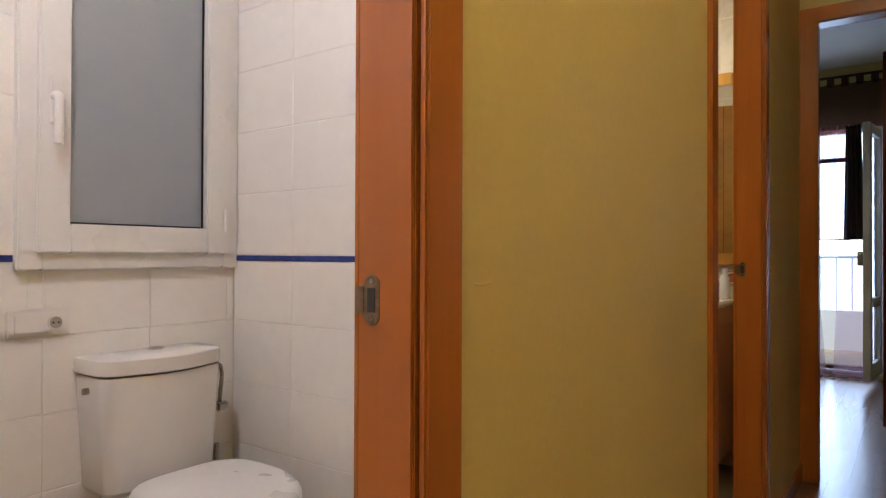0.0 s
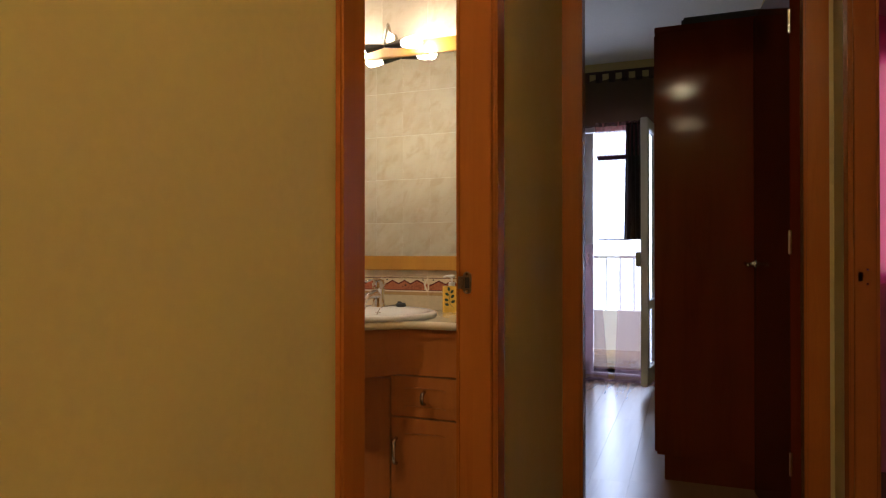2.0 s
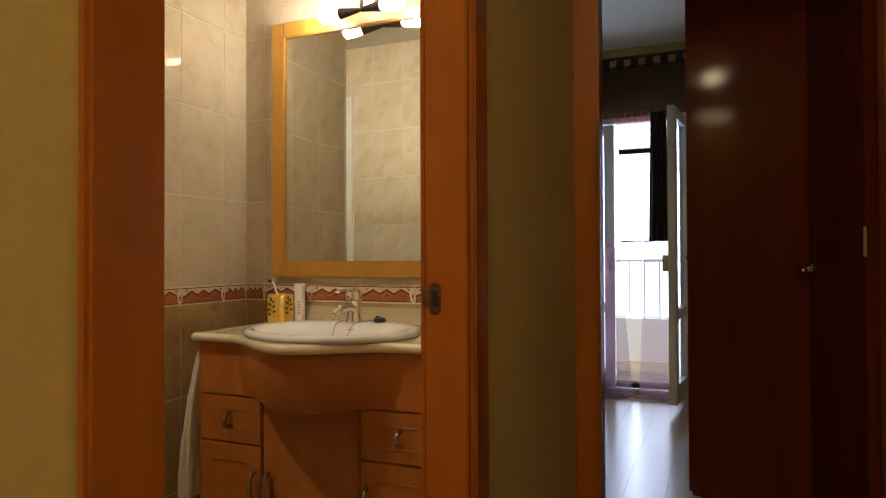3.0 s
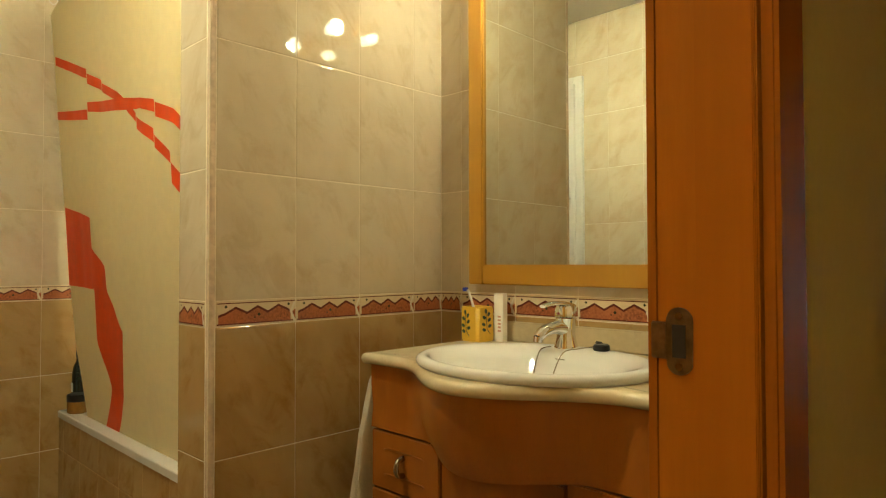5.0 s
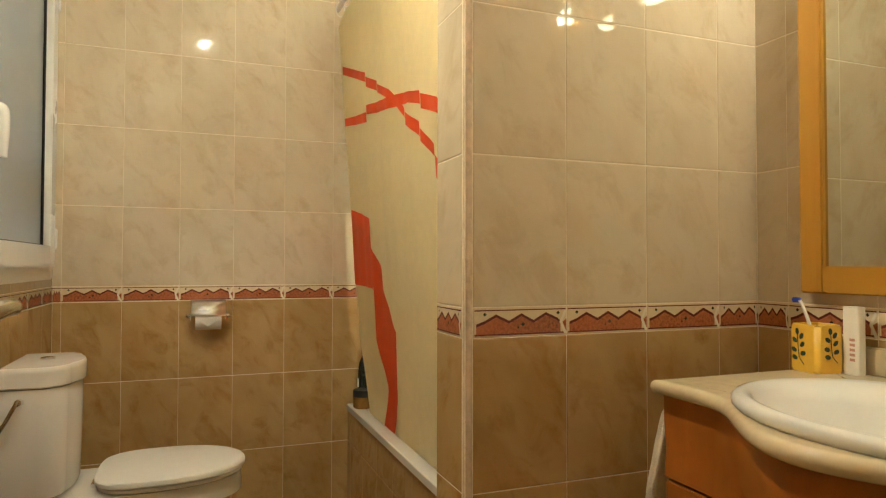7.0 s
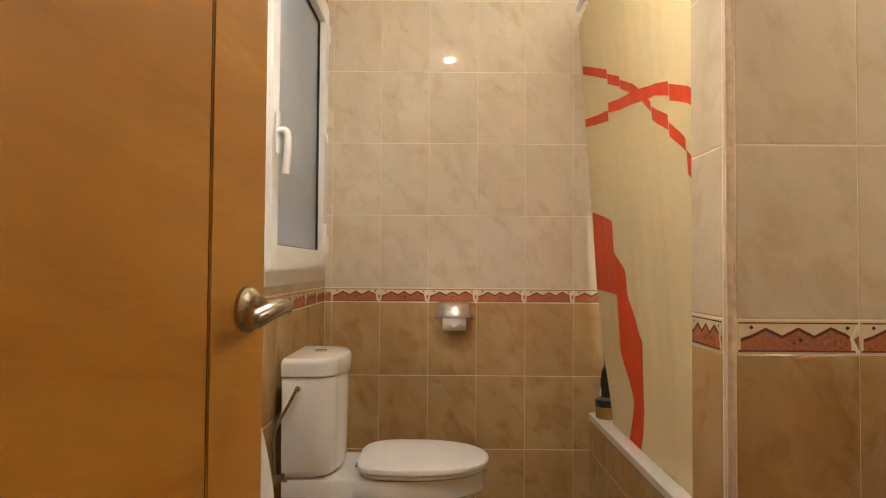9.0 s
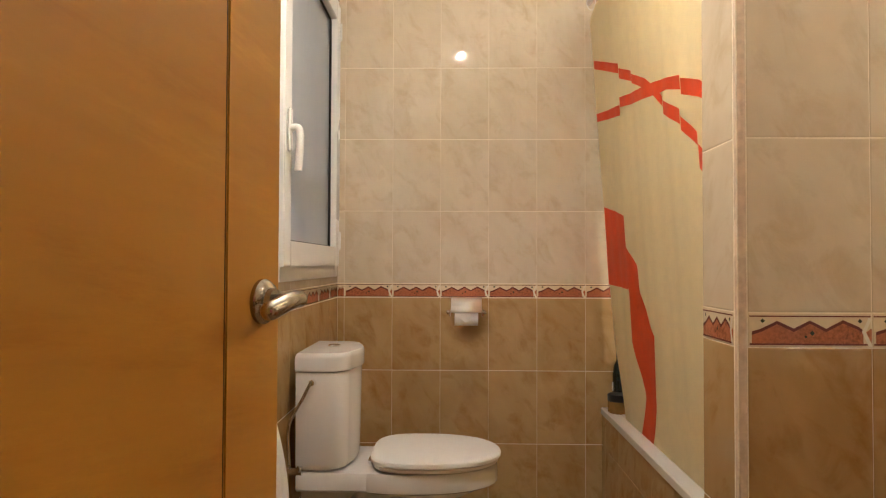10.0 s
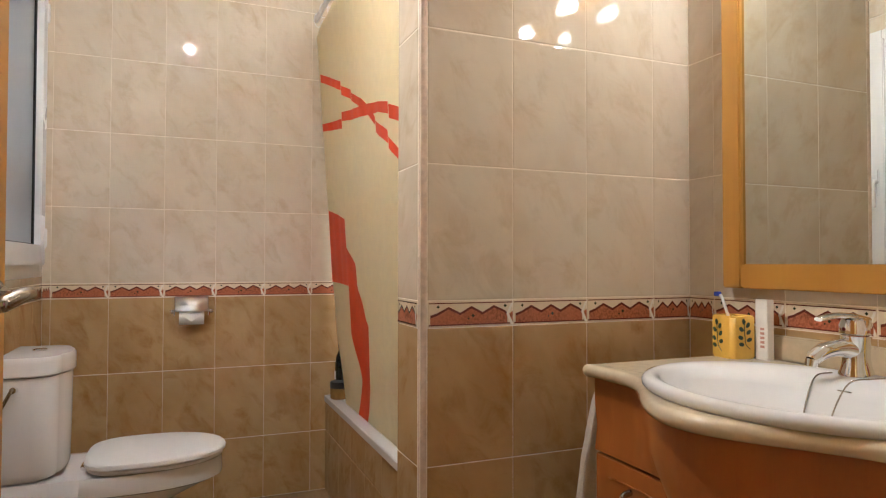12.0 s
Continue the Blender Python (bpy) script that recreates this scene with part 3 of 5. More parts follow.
def toilet(name, label, m, hose_side):
    """Close-coupled toilet: local y runs from the wall to the front, x across."""
    t = thing(name, label, "toilet", m)
    cw, cd = 0.350, 0.172
    cist = smooth(part("cistern", blob(rounded(cw, cd, 0.070, 10, 0.020), [(0.384, 0.80, 0.80, 0), (0.386, 0.88, 0.88, 0), (0.394, 0.93, 0.945, 0), (0.410, 0.955, 0.975, 0), (0.50, 0.97, 0.985, 0), (0.690, 1.0, 1.0, 0), (0.697, 0.985, 0.99, 0)]), PORCELAIN, t, "tapered white cistern"))
    smooth(part("cistern_lid", blob(rounded(cw + 0.010, cd + 0.008, 0.076, 10, 0.024), [(0.700, 0.98, 0.985, -0.001), (0.704, 1.0, 1.0, -0.002), (0.741, 1.0, 1.0, -0.002), (0.751, 0.985, 0.98, 0.001), (0.757, 0.95, 0.945, 0.004), (0.760, 0.5, 0.5, 0.05)]), PORCELAIN, cist, "white cistern lid with rounded front corners"))
    button = smooth(part("flush_button", lathe([(0.026, 0.756), (0.026, 0.763), (0.022, 0.765)], 28, m=Matrix.Translation((0.0, cd * 0.55, 0)), sy=0.85), CHROME, cist, "chrome flush button"))
    part("button_split", box(-0.0008, 0.0008, cd * 0.55 - 0.018, cd * 0.55 + 0.018, 0.7648, 0.7655), BLACK, button)
    smooth(part("bowl", blob(egg(0.365, 0.52), [(FOOT, 0.62, 0.62, 0.02), (FOOT + 0.02, 0.60, 0.61, 0.02), (0.05, 0.52, 0.58, 0.03), (0.16, 0.52, 0.60, 0.05), (0.24, 0.66, 0.70, 0.11), (0.300, 0.84, 0.84, 0.18), (0.322, 0.91, 0.90, 0.19)]), PORCELAIN, t, "white porcelain bowl on a foot"))
    smooth(part("rim", blob(egg(0.365, 0.52), [(0.318, 0.93, 0.93, 0.183), (0.324, 0.985, 0.98, 0.169), (0.335, 0.995, 0.99, 0.166), (0.372, 0.99, 0.985, 0.166), (0.382, 0.965, 0.965, 0.172)]), PORCELAIN, t), 40)
    smooth(part("shelf", blob(rounded(0.33, 0.34, 0.06), [(0.322, 0.95, 0.97, 0.002), (0.330, 1.0, 1.0, 0), (0.372, 1.0, 1.0, 0), (0.3815, 0.97, 0.98, 0.002)]), PORCELAIN, t))
    smooth(part("foot_trap", blob(rounded(0.20, 0.26, 0.06), [(FOOT, 1.0, 1.0, 0), (0.20, 0.85, 0.9, 0), (0.30, 0.9, 0.95, 0), (0.326, 1.1, 1.1, 0)]), PORCELAIN, t))
    seat = smooth(part("seat", blob(egg(0.375, 0.445), [(0.387, 0.96, 0.96, 0.247), (0.390, 0.985, 0.985, 0.243), (0.397, 0.985, 0.985, 0.243), (0.400, 0.97, 0.97, 0.247)]), PLASTIC, t, "white plastic seat"))
    smooth(part("lid", blob(egg(0.385, 0.455), [(0.403, 0.98, 0.98, 0.239), (0.406, 1.0, 1.0, 0.236), (0.415, 1.0, 1.0, 0.236), (0.420, 0.985, 0.98, 0.240), (0.4235, 0.94, 0.94, 0.250), (0.426, 0.5, 0.5, 0.35)]), PLASTIC, seat, "closed white seat lid"))
    for x in (-0.07, 0.07):
        part("seat_hinge", rod((x - 0.02, 0.238, 0.398), (x + 0.02, 0.238, 0.398), 0.009, seg=14), CHROME, seat)
    s = hose_side
    hose = smooth(part("water_hose", tube(arc([(s * 0.170, 0.06, 0.665), (s * 0.196, 0.055, 0.668), (s * 0.205, 0.03, 0.62), (s * 0.212, -0.012, 0.54), (s * 0.205, -0.014, 0.45), (s * 0.20, -0.012, 0.405)], 6), 0.0055, 10), STEEL, t, "braided metal hose"))
    part("hose_nut", rod((s * 0.176, 0.06, 0.666), (s * 0.196, 0.057, 0.668), 0.010, seg=6), CHROME, hose)
    part("stop_valve", rod((s * 0.20, -0.03, 0.400), (s * 0.20, 0.014, 0.400), 0.011, seg=16), CHROME, hose)
    part("valve_knob", rod((s * 0.20, 0.014, 0.400), (s * 0.20, 0.030, 0.400), 0.015, seg=8), CHROME, hose)
    return t


toilet("toilet", "white porcelain toilet with closed lid against the tiled wall", pose(-2.705, BY0 + 0.032, TZ) @ Matrix.Diagonal((1, 1, 1.06, 1)), 1)


def toilet_wide(name, label, m):
    """The small bathroom's toilet: wider, softly tapered cistern with its valve on the wall beside it."""
    t = thing(name, label, "toilet", m)
    cw, cd = 0.378, 0.165
    cist = smooth(part("cistern", blob(rounded(cw, cd, 0.04, bow=0.03), [(0.375, 0.84, 0.88, 0), (0.39, 0.90, 0.95, 0), (0.50, 0.94, 0.97, 0), (0.685, 1.0, 1.0, 0), (0.692, 0.985, 0.99, 0)]), PORCELAIN, t, "tapered white cistern"))
    smooth(part("cistern_lid", blob(rounded(cw + 0.014, cd + 0.012, 0.065, bow=0.034), [(0.698, 0.985, 0.985, -0.001), (0.701, 1.0, 1.0, -0.002), (0.728, 1.0, 1.0, -0.002), (0.737, 0.985, 0.98, 0.001), (0.742, 0.94, 0.93, 0.006), (0.748, 0.5, 0.5, 0.05)]), PORCELAIN, cist, "white cistern lid"))
    smooth(part("flush_button", lathe([(0.024, 0.744), (0.024, 0.752), (0.02, 0.754)], 24, m=Matrix.Translation((0, cd * 0.55, 0)), sy=0.8), STEEL, cist, "metal flush button"))
    part("side_plug", rod((0.188, 0.07, 0.655), (0.202, 0.07, 0.655), 0.009, seg=14), STEEL, cist)
    smooth(part("bowl", blob(egg(0.37, 0.50), [(FOOT, 0.62, 0.66, 0.02), (0.16, 0.56, 0.66, 0.03), (0.27, 0.78, 0.86, 0.05), (0.34, 0.95, 0.955, 0.13), (0.375, 0.99, 0.985, 0.15), (0.383, 0.985, 0.98, 0.152)]), PORCELAIN, t, "white porcelain bowl"))
    smooth(part("lid", blob(egg(0.385, 0.45), [(0.390, 0.98, 0.98, 0.215), (0.395, 1.0, 1.0, 0.212), (0.413, 1.0, 1.0, 0.212), (0.423, 0.985, 0.98, 0.216), (0.430, 0.95, 0.945, 0.224), (0.434, 0.88, 0.875, 0.239), (0.436, 0.5, 0.5, 0.32)]), PLASTIC, t, "closed white seat lid"))
    hose = smooth(part("water_hose", tube(arc([(-0.180, 0.075, 0.664), (-0.232, 0.07, 0.672), (-0.256, 0.055, 0.635), (-0.258, 0.04, 0.545)], 6), 0.007, 10), STEEL, t, "metal water pipe"))
    part("stop_valve", rod((-0.258, -0.004, 0.535), (-0.258, 0.052, 0.535), 0.013, seg=16), STEEL, hose)
    part("valve_knob", box(-0.279, -0.237, 0.042, 0.066, 0.520, 0.550, 0.006), STEEL, hose)
    part("drain_pipe", rod((-0.262, 0.014, 0.36), (-0.262, 0.014, 0.41), 0.012, seg=14), STEEL, hose)
    return t


toilet_wide("toilet", "white porcelain toilet with closed lid in the small bathroom", pose(SX + 0.003, 1.017, TZ, 0, 0, -90) @ Matrix.Diagonal((1, 1, 1.07, 1)))

# ---- socket in the small bathroom ----
so = thing("wall_socket", "white double wall socket plate on white tiles", "socket")
part("plate", box(SX, SX + 0.010, 0.648, 0.806, 0.802, 0.878, 0.004), PLASTIC, so)
part("insert", box(SX + 0.009, SX + 0.016, 0.663, 0.791, 0.814, 0.866, 0.003), PLASTIC, so)
sk = smooth(part("socket_well", lathe([(0.020, 0), (0.020, 0.004), (0.017, 0.0042)], 26, m=pose(SX + 0.0155, 0.766, 0.840, 0, 90)), PLASTIC, so))
# flat grey disc paints the shade of the socket's recess
part("socket_recess", lathe([(0.0165, 0), (0.0165, 0.0006)], 26, m=pose(SX + 0.0198, 0.766, 0.840, 0, 90)), plain("recess_shade_grey", (0.35, 0.32, 0.28), 0.5), so)
# black dots stand for the dark inside the pin holes
for dy in (-0.007, 0.007):
    part("pin_hole", rod((SX + 0.0205, 0.766 + dy, 0.840), (SX + 0.021, 0.766 + dy, 0.840), 0.003, seg=10), BLACK, so)

# ---- bathtub, tiled apron, curtain ----
RIM, TY = 0.375, 2.952
tub = thing("bathtub", "white bathtub with a flat rim behind a tiled apron", "bathtub")
bm = bmesh.new()
x0, x1, y0, y1 = BX0 + 0.002, PB - 0.002, TY, BY1 - 0.002
outer = [(x0, y0), (x1, y0), (x1, y1), (x0, y1)]


def rrect(ax, bx, ay, by, r, n=6):
    out = []
    for cx, cy, a0 in ((bx - r, by - r, 0), (ax + r, by - r, 90), (ax + r, ay + r, 180), (bx - r, ay + r, 270)):
        out += [(cx + r * math.cos(radians(a0 + 90 * k / n)), cy + r * math.sin(radians(a0 + 90 * k / n))) for k in range(n + 1)]
    return out


rings = []
for ins, r, z in ((0, 0.004, RIM - 0.03), (0, 0.004, RIM - 0.004), (0.004, 0.006, RIM), (0.055, 0.10, RIM), (0.064, 0.10, RIM - 0.012), (0.12, 0.14, 0.12), (0.20, 0.12, 0.06)):
    rings.append([bm.verts.new((x, y, z)) for x, y in rrect(x0 + ins, x1 - ins, y0 + ins, y1 - ins, r)])
for lo, hi in zip(rings, rings[1:]):
    for k in range(len(lo)):
        bm.faces.new((lo[k], lo[(k + 1) % len(lo)], hi[(k + 1) % len(lo)], hi[k]))
bm.faces.new(rings[-1])
smooth(part("tub_shell", bm, PORCELAIN, tub))
wall("wall_tub_apron", "y", TY + 0.014, TY + 0.05, x0, x1, FZ, RIM - 0.031, [], GROUT, "tan tiled apron of the bathtub")


def curt_y(x, z):
    """The curtain's cloth: leans into the tub, with soft folds."""
    k = min(1.0, max(0.0, (2.25 - z) / 1.9))
    return 2.905 + 0.115 * k + 0.0045 * math.sin(19 * x) * (0.5 + 0.5 * k) + 0.0012 * math.sin(53 * x + 2 * z) - 0.05 * max(0.0, z - 2.18)


def curt_edge(z):
    """x of the curtain's free edge at height z."""
    return np.interp(z, [0.36, 0.66, 0.95, 1.31, 1.78, 2.24], [-3.262, -3.345, -3.375, -3.40, -3.425, -3.435])


sc = thing("shower_curtain", "cream shower curtain with orange-red painted bands hanging into the bathtub", "curtain")
bm = bmesh.new()
nx, nz = 110, 60
grid = []
for j in range(nz + 1):
    z = 0.345 + (2.235 - 0.345) * j / nz
    row = []
    for i in range(nx + 1):
        x = curt_edge(z) + (PB - 0.03 - curt_edge(z)) * i / nx
        droop = 0.045 * (j / nz) ** 6 * math.exp(-(x - curt_edge(z)) / 0.07)
        row.append(bm.verts.new((x, curt_y(x, z), z - droop)))
    grid.append(row)
for j in range(nz):
    for i in range(nx):
        bm.faces.new((grid[j][i], grid[j][i + 1], grid[j + 1][i + 1], grid[j + 1][i]))
for j in range(31, nz):                 # added strip from free hem to tiled wall, blocks light leaking past the edge
    lo, hi = grid[j][0], grid[j + 1][0]
    back = [bm.verts.new((BX0 + 0.003, p.co.y + 0.05, p.co.z)) for p in (lo, hi)]
    bm.faces.new((back[0], lo, hi, back[1]))
cloth = smooth(part("cloth", bm, CURT, sc))
md = cloth.modifiers.new("thickness", "SOLIDIFY")
md.thickness, md.offset = 0.0012, 1.0


def band(upper, lower):
    """A printed band on the cloth between two lines of (x, z), stepped along x."""
    bm = bmesh.new()
    ux, lx = [p[0] for p in upper], [p[0] for p in lower]
    a, b = max(min(ux), min(lx)), min(max(ux), max(lx))
    n = max(8, int((b - a) / 0.012))
    prev = None
    for k in range(n + 1):
        x = a + (b - a) * k / n
        zu, zl = np.interp(x, ux, [p[1] for p in upper]), np.interp(x, lx, [p[1] for p in lower])
        xe = max(x, curt_edge((zu + zl) / 2) + 0.003)
        pair = [bm.verts.new((xe, curt_y(xe, z) - 0.003, z)) for z in (zl, (zl + zu) / 2, zu)]
        if prev:
            bm.faces.new((prev[0], pair[0], pair[1], prev[1]))
            bm.faces.new((prev[1], pair[1], pair[2], prev[2]))
        prev = pair
    return smooth(part("printed_band", bm, ORANGE, sc, "orange-red painted band"))


band([(-3.41, 2.0), (-3.012, 1.862)], [(-3.41, 1.96), (-3.012, 1.822)])
band([(-3.008, 1.842), (-2.847, 1.783)], [(-3.008, 1.800), (-2.847, 1.742)])
band([(-2.843, 1.770), (-2.68, 1.707)], [(-2.843, 1.735), (-2.68, 1.67)])
band([(-2.68, 1.707), (-2.597, 1.655), (-2.52, 1.60)], [(-2.68, 1.67), (-2.597, 1.62), (-2.52, 1.566)])
band([(-2.515, 1.585), (-2.354, 1.518)], [(-2.515, 1.54), (-2.354, 1.470)])
band([(-2.35, 1.495), (-2.243, 1.425)], [(-2.35, 1.452), (-2.243, 1.385)])
band([(-2.24, 1.39), (-2.0, 1.24)], [(-2.24, 1.32), (-2.0, 1.17)])
band([(-3.435, 1.752), (-3.022, 1.695)], [(-3.435, 1.715), (-3.022, 1.652)])
band([(-3.018, 1.725), (-2.85, 1.70), (-2.6, 1.668)], [(-3.018, 1.685), (-2.85, 1.657), (-2.6, 1.624)])
band([(-2.6, 1.668), (-2.454, 1.642), (-2.333, 1.615)], [(-2.6, 1.624), (-2.46, 1.605), (-2.337, 1.572)])
band([(-2.333, 1.606), (-2.199, 1.562), (-2.05, 1.47)], [(-2.333, 1.556), (-2.205, 1.515), (-2.05, 1.42)])
band([(-3.417, 1.315), (-3.06, 1.246)], [(-3.417, 0.953), (-3.06, 0.942)])


def ribbon(left, right):
    """A printed upright band between two lines of (x, z) running down the cloth."""
    bm = bmesh.new()
    prev = None
    lo, hi = max(left[-1][1], right[-1][1]), min(left[0][1], right[0][1])
    for k in range(49):
        z = hi + (lo - hi) * k / 48
        xs = [np.interp(-z, [-p[1] for p in side], [p[0] for p in side]) for side in (left, right)]
        row = [bm.verts.new((xs[0] + (xs[1] - xs[0]) * j / 6, curt_y(xs[0] + (xs[1] - xs[0]) * j / 6, z) - 0.003, z)) for j in range(7)]
        if prev:
            for j in range(6):
                bm.faces.new((prev[j], prev[j + 1], row[j + 1], row[j]))
        prev = row
    return smooth(part("printed_band", bm, ORANGE, sc, "orange-red painted band"))


ribbon([(-3.06, 1.2455), (-3.06, 0.95), (-3.046, 0.93), (-3.048, 0.727), (-2.96, 0.60), (-2.921, 0.536), (-3.0, 0.36)],
       [(-3.059, 1.2455), (-3.055, 1.118), (-2.927, 1.038), (-2.919, 0.94), (-2.83, 0.85), (-2.75, 0.784), (-2.774, 0.515), (-2.87, 0.36)])
rail = thing("curtain_rail", "white shower curtain rail with rings", "curtain rail")
part("rail", rod((BX0, 2.90, 2.29), (PB + 0.002, 2.90, 2.29), 0.0125, seg=18), PLASTIC, rail)
for k in range(12):
    x = -3.40 + 0.135 * k
    part("ring", tube([(x, 2.90 + 0.020 * math.cos(a), 2.272 + 0.036 * math.sin(a)) for a in [2 * math.pi * q / 20 for q in range(21)]], 0.002, 6), PLASTIC, rail)

jar = thing("cosmetic_jar", "golden-brown jar with a black lid on the tub's corner", "jar", pose(BX0 + 0.115, TY + 0.052, RIM))
smooth(part("jar_body", lathe([(0.040, 0.0), (0.044, 0.004), (0.044, 0.05), (0.042, 0.053)], 28), GOLD, jar))
smooth(part("lid", lathe([(0.046, 0.054), (0.046, 0.080), (0.043, 0.084)], 28), BLACK, jar, "black screw lid"))
bo = thing("shampoo_bottle", "tall dark green bottle behind the jar on the tub", "bottle", pose(BX0 + 0.05, TY + 0.075, RIM))
smooth(part("bottle_body", lathe([(0.026, 0.0), (0.030, 0.004), (0.030, 0.16), (0.024, 0.20), (0.013, 0.225), (0.012, 0.24)], 24), DARKGLASS, bo))
smooth(part("cap", lathe([(0.014, 0.241), (0.014, 0.285), (0.012, 0.288)], 20), BLACK, bo, "black cap"))
part("paper_label", box(-0.012, 0.012, -0.0308, -0.0302, 0.085, 0.125), PAPER, bo, "small pale label")

# ---- toilet paper holder ----
ph = thing("toilet_paper_holder", "chrome paper holder with curved cover and a white roll", "paper holder", pose(BX0, 2.318, 0.832, 0, 0, -90))
bm = bmesh.new()
prof = [(0.004, 0.052), (0.026, 0.053)]
for k in range(25):                     # three shallow ribs pressed into the curved cover
    a = math.pi / 2 * k / 24
    rib = 0.0050 * abs(math.sin(3 * a))
    prof.append((0.050 + (0.058 + rib) * math.sin(a), -0.010 + (0.058 + rib) * math.cos(a)))
lo = [bm.verts.new((-0.071, y, z)) for y, z in prof]
hi = [bm.verts.new((0.071, y, z)) for y, z in prof]
for k in range(len(prof) - 1):
    bm.faces.new((lo[k], lo[k + 1], hi[k + 1], hi[k]))
cover = smooth(part("cover", bm, SATIN, ph, "ribbed curved chrome cover plate"), 60)
cover.modifiers.new("thickness", "SOLIDIFY").thickness = 0.0015
smooth(part("paper_roll", rod((-0.054, 0.058, -0.026), (0.054, 0.058, -0.026), 0.048, seg=36), PAPER, ph, "white paper roll"))
bm = bmesh.new()
bm.faces.new([bm.verts.new(p) for p in ((-0.050, 0.1075, -0.020), (0.050, 0.1075, -0.020), (0.002, 0.1080, -0.056))])
part("paper_fold", bm, PAPER, ph, "folded paper tip")
for s in (-1, 1):
    smooth(part("arm", tube([(s * 0.076, 0.0, 0.0), (s * 0.076, 0.052, -0.004), (s * 0.076, 0.060, -0.012), (s * 0.076, 0.060, -0.030)], 0.004, 10), CHROME, ph))
    smooth(part("knob", lathe([(0.004, 0), (0.010, 0.004), (0.011, 0.010), (0.006, 0.016)], 18, m=pose(s * 0.078, 0.06, -0.012, 0, 90 * s)), CHROME, ph))

# ---- washbasin unit ----
VX0, VX1, VF, VTOP = -1.472, -0.566, 3.190, 0.806
VC = (VX0 + VX1) / 2


def front(x, off=0.0):
    """The counter's front line: straight at the ends, bellied in the middle."""
    u = abs(x - VC) / 0.335
    k = 0.0 if u >= 1 else 0.5 * (1 + math.cos(math.pi * u))
    return 3.165 - 0.154 * k + off


van = thing("vanity_cabinet", "cherry wood bathroom cabinet with bellied apron, doors and drawers", "cabinet")
part("body", box(VX0 + 0.002, VX1 - 0.002, VF + 0.020, BY1 - 0.004, 0.035, 0.694, 0.002), CHERRY, van)
for x in (VX0 + 0.002, VX1 - 0.020):
    part("side_panel", box(x, x + 0.018, VF + 0.0205, BY1 - 0.004, 0.6945, 0.774, 0.001), CHERRY, van)
# belly under the counter
n = 40
bm = bmesh.new()
rows = []
for k in range(n + 1):
    x = VX0 + (VX1 - VX0) * k / n
    u = abs(x - VC) / 0.28
    dip = 0.0 if u >= 1 else 0.012 * (0.5 + 0.5 * math.cos(math.pi * u))
    f = min(front(x, 0.030), VF)
    lowf = min(VF, front(x, 0.030) + 0.035)
    rows.append([bm.verts.new(p) for p in ((x, VF + 0.02, 0.604 - dip), (x, lowf, 0.604 - dip), (x, f + 0.006, 0.66), (x, f, 0.72), (x, f, 0.775),
                                       (x, f + 0.012, 0.775), (x, f + 0.012, 0.72), (x, f + 0.018, 0.66), (x, lowf + 0.01, 0.616 - dip), (x, VF + 0.02, 0.616 - dip))])
for a, b in zip(rows, rows[1:]):
    for j in range(10):
        bm.faces.new((a[j], a[(j + 1) % 10], b[(j + 1) % 10], b[j]))
bm.faces.new(rows[0]), bm.faces.new(rows[-1][::-1])
bmesh.ops.recalc_face_normals(bm, faces=bm.faces[:])
smooth(part("apron", bm, CHERRY, van, "bellied cherry wood apron"), 50)


def bow_handle(parent, x, y, z, length):
    pts = arc([(x, y, z + length / 2), (x, y - 0.020, z + length * 0.38), (x, y - 0.026, z), (x, y - 0.020, z - length * 0.38), (x, y, z - length / 2)], 5)
    return smooth(part("handle", tube(pts, 0.0072, 12), STEEL, parent, "brushed metal bow handle"))


def panel_front(name, x0, x1, z0, z1, y):
    """A moulded front: slab with rounded edges and short routed lines above and below."""
    d = smooth(part(name, box(x0, x1, y, y + 0.019, z0, z1, 0.003), CHERRY, van), 40)
    w = x1 - x0
    for z in ((z0 + (z1 - z0) * 0.28, z1 - (z1 - z0) * 0.28) if z1 - z0 < 0.2 else (z1 - 0.055, z0 + 0.055)):
        smooth(part("routed_line", tube(arc([(x0 + w * 0.2, y - 0.0005, z - 0.004), (x0 + w * 0.3, y - 0.001, z), (x1 - w * 0.3, y - 0.001, z), (x1 - w * 0.2, y - 0.0005, z - 0.004)], 4), 0.0022, 6), CHERRY, d))
    return d


for x0, x1, hx in ((VX0 + 0.003, -1.213, -1.238), (-0.843, VX1 - 0.003, -0.820)):
    dr = panel_front("drawer", x0, x1, 0.446, 0.598, VF)
    bow_handle(dr, (x0 + x1) / 2, VF, 0.521, 0.045)
    do = panel_front("cabinet_door", x0, x1, 0.040, 0.441, VF)
    bow_handle(do, hx, VF, 0.315, 0.095)
mid = part("cabinet_door", box(-1.208, -0.848, VF + 0.004, VF + 0.021, 0.040, 0.585, 0.003), CHERRY, van)
bow_handle(mid, -1.187, VF + 0.004, 0.315, 0.095)
for x in (VX0 + 0.04, -1.19, -0.83, VX1 - 0.04):
    smooth(part("leg", rod((x, VF + 0.05, FZ + 0.004), (x, VF + 0.05, 0.036), 0.02, 0.024, 18), STEEL, van, "short metal leg"))

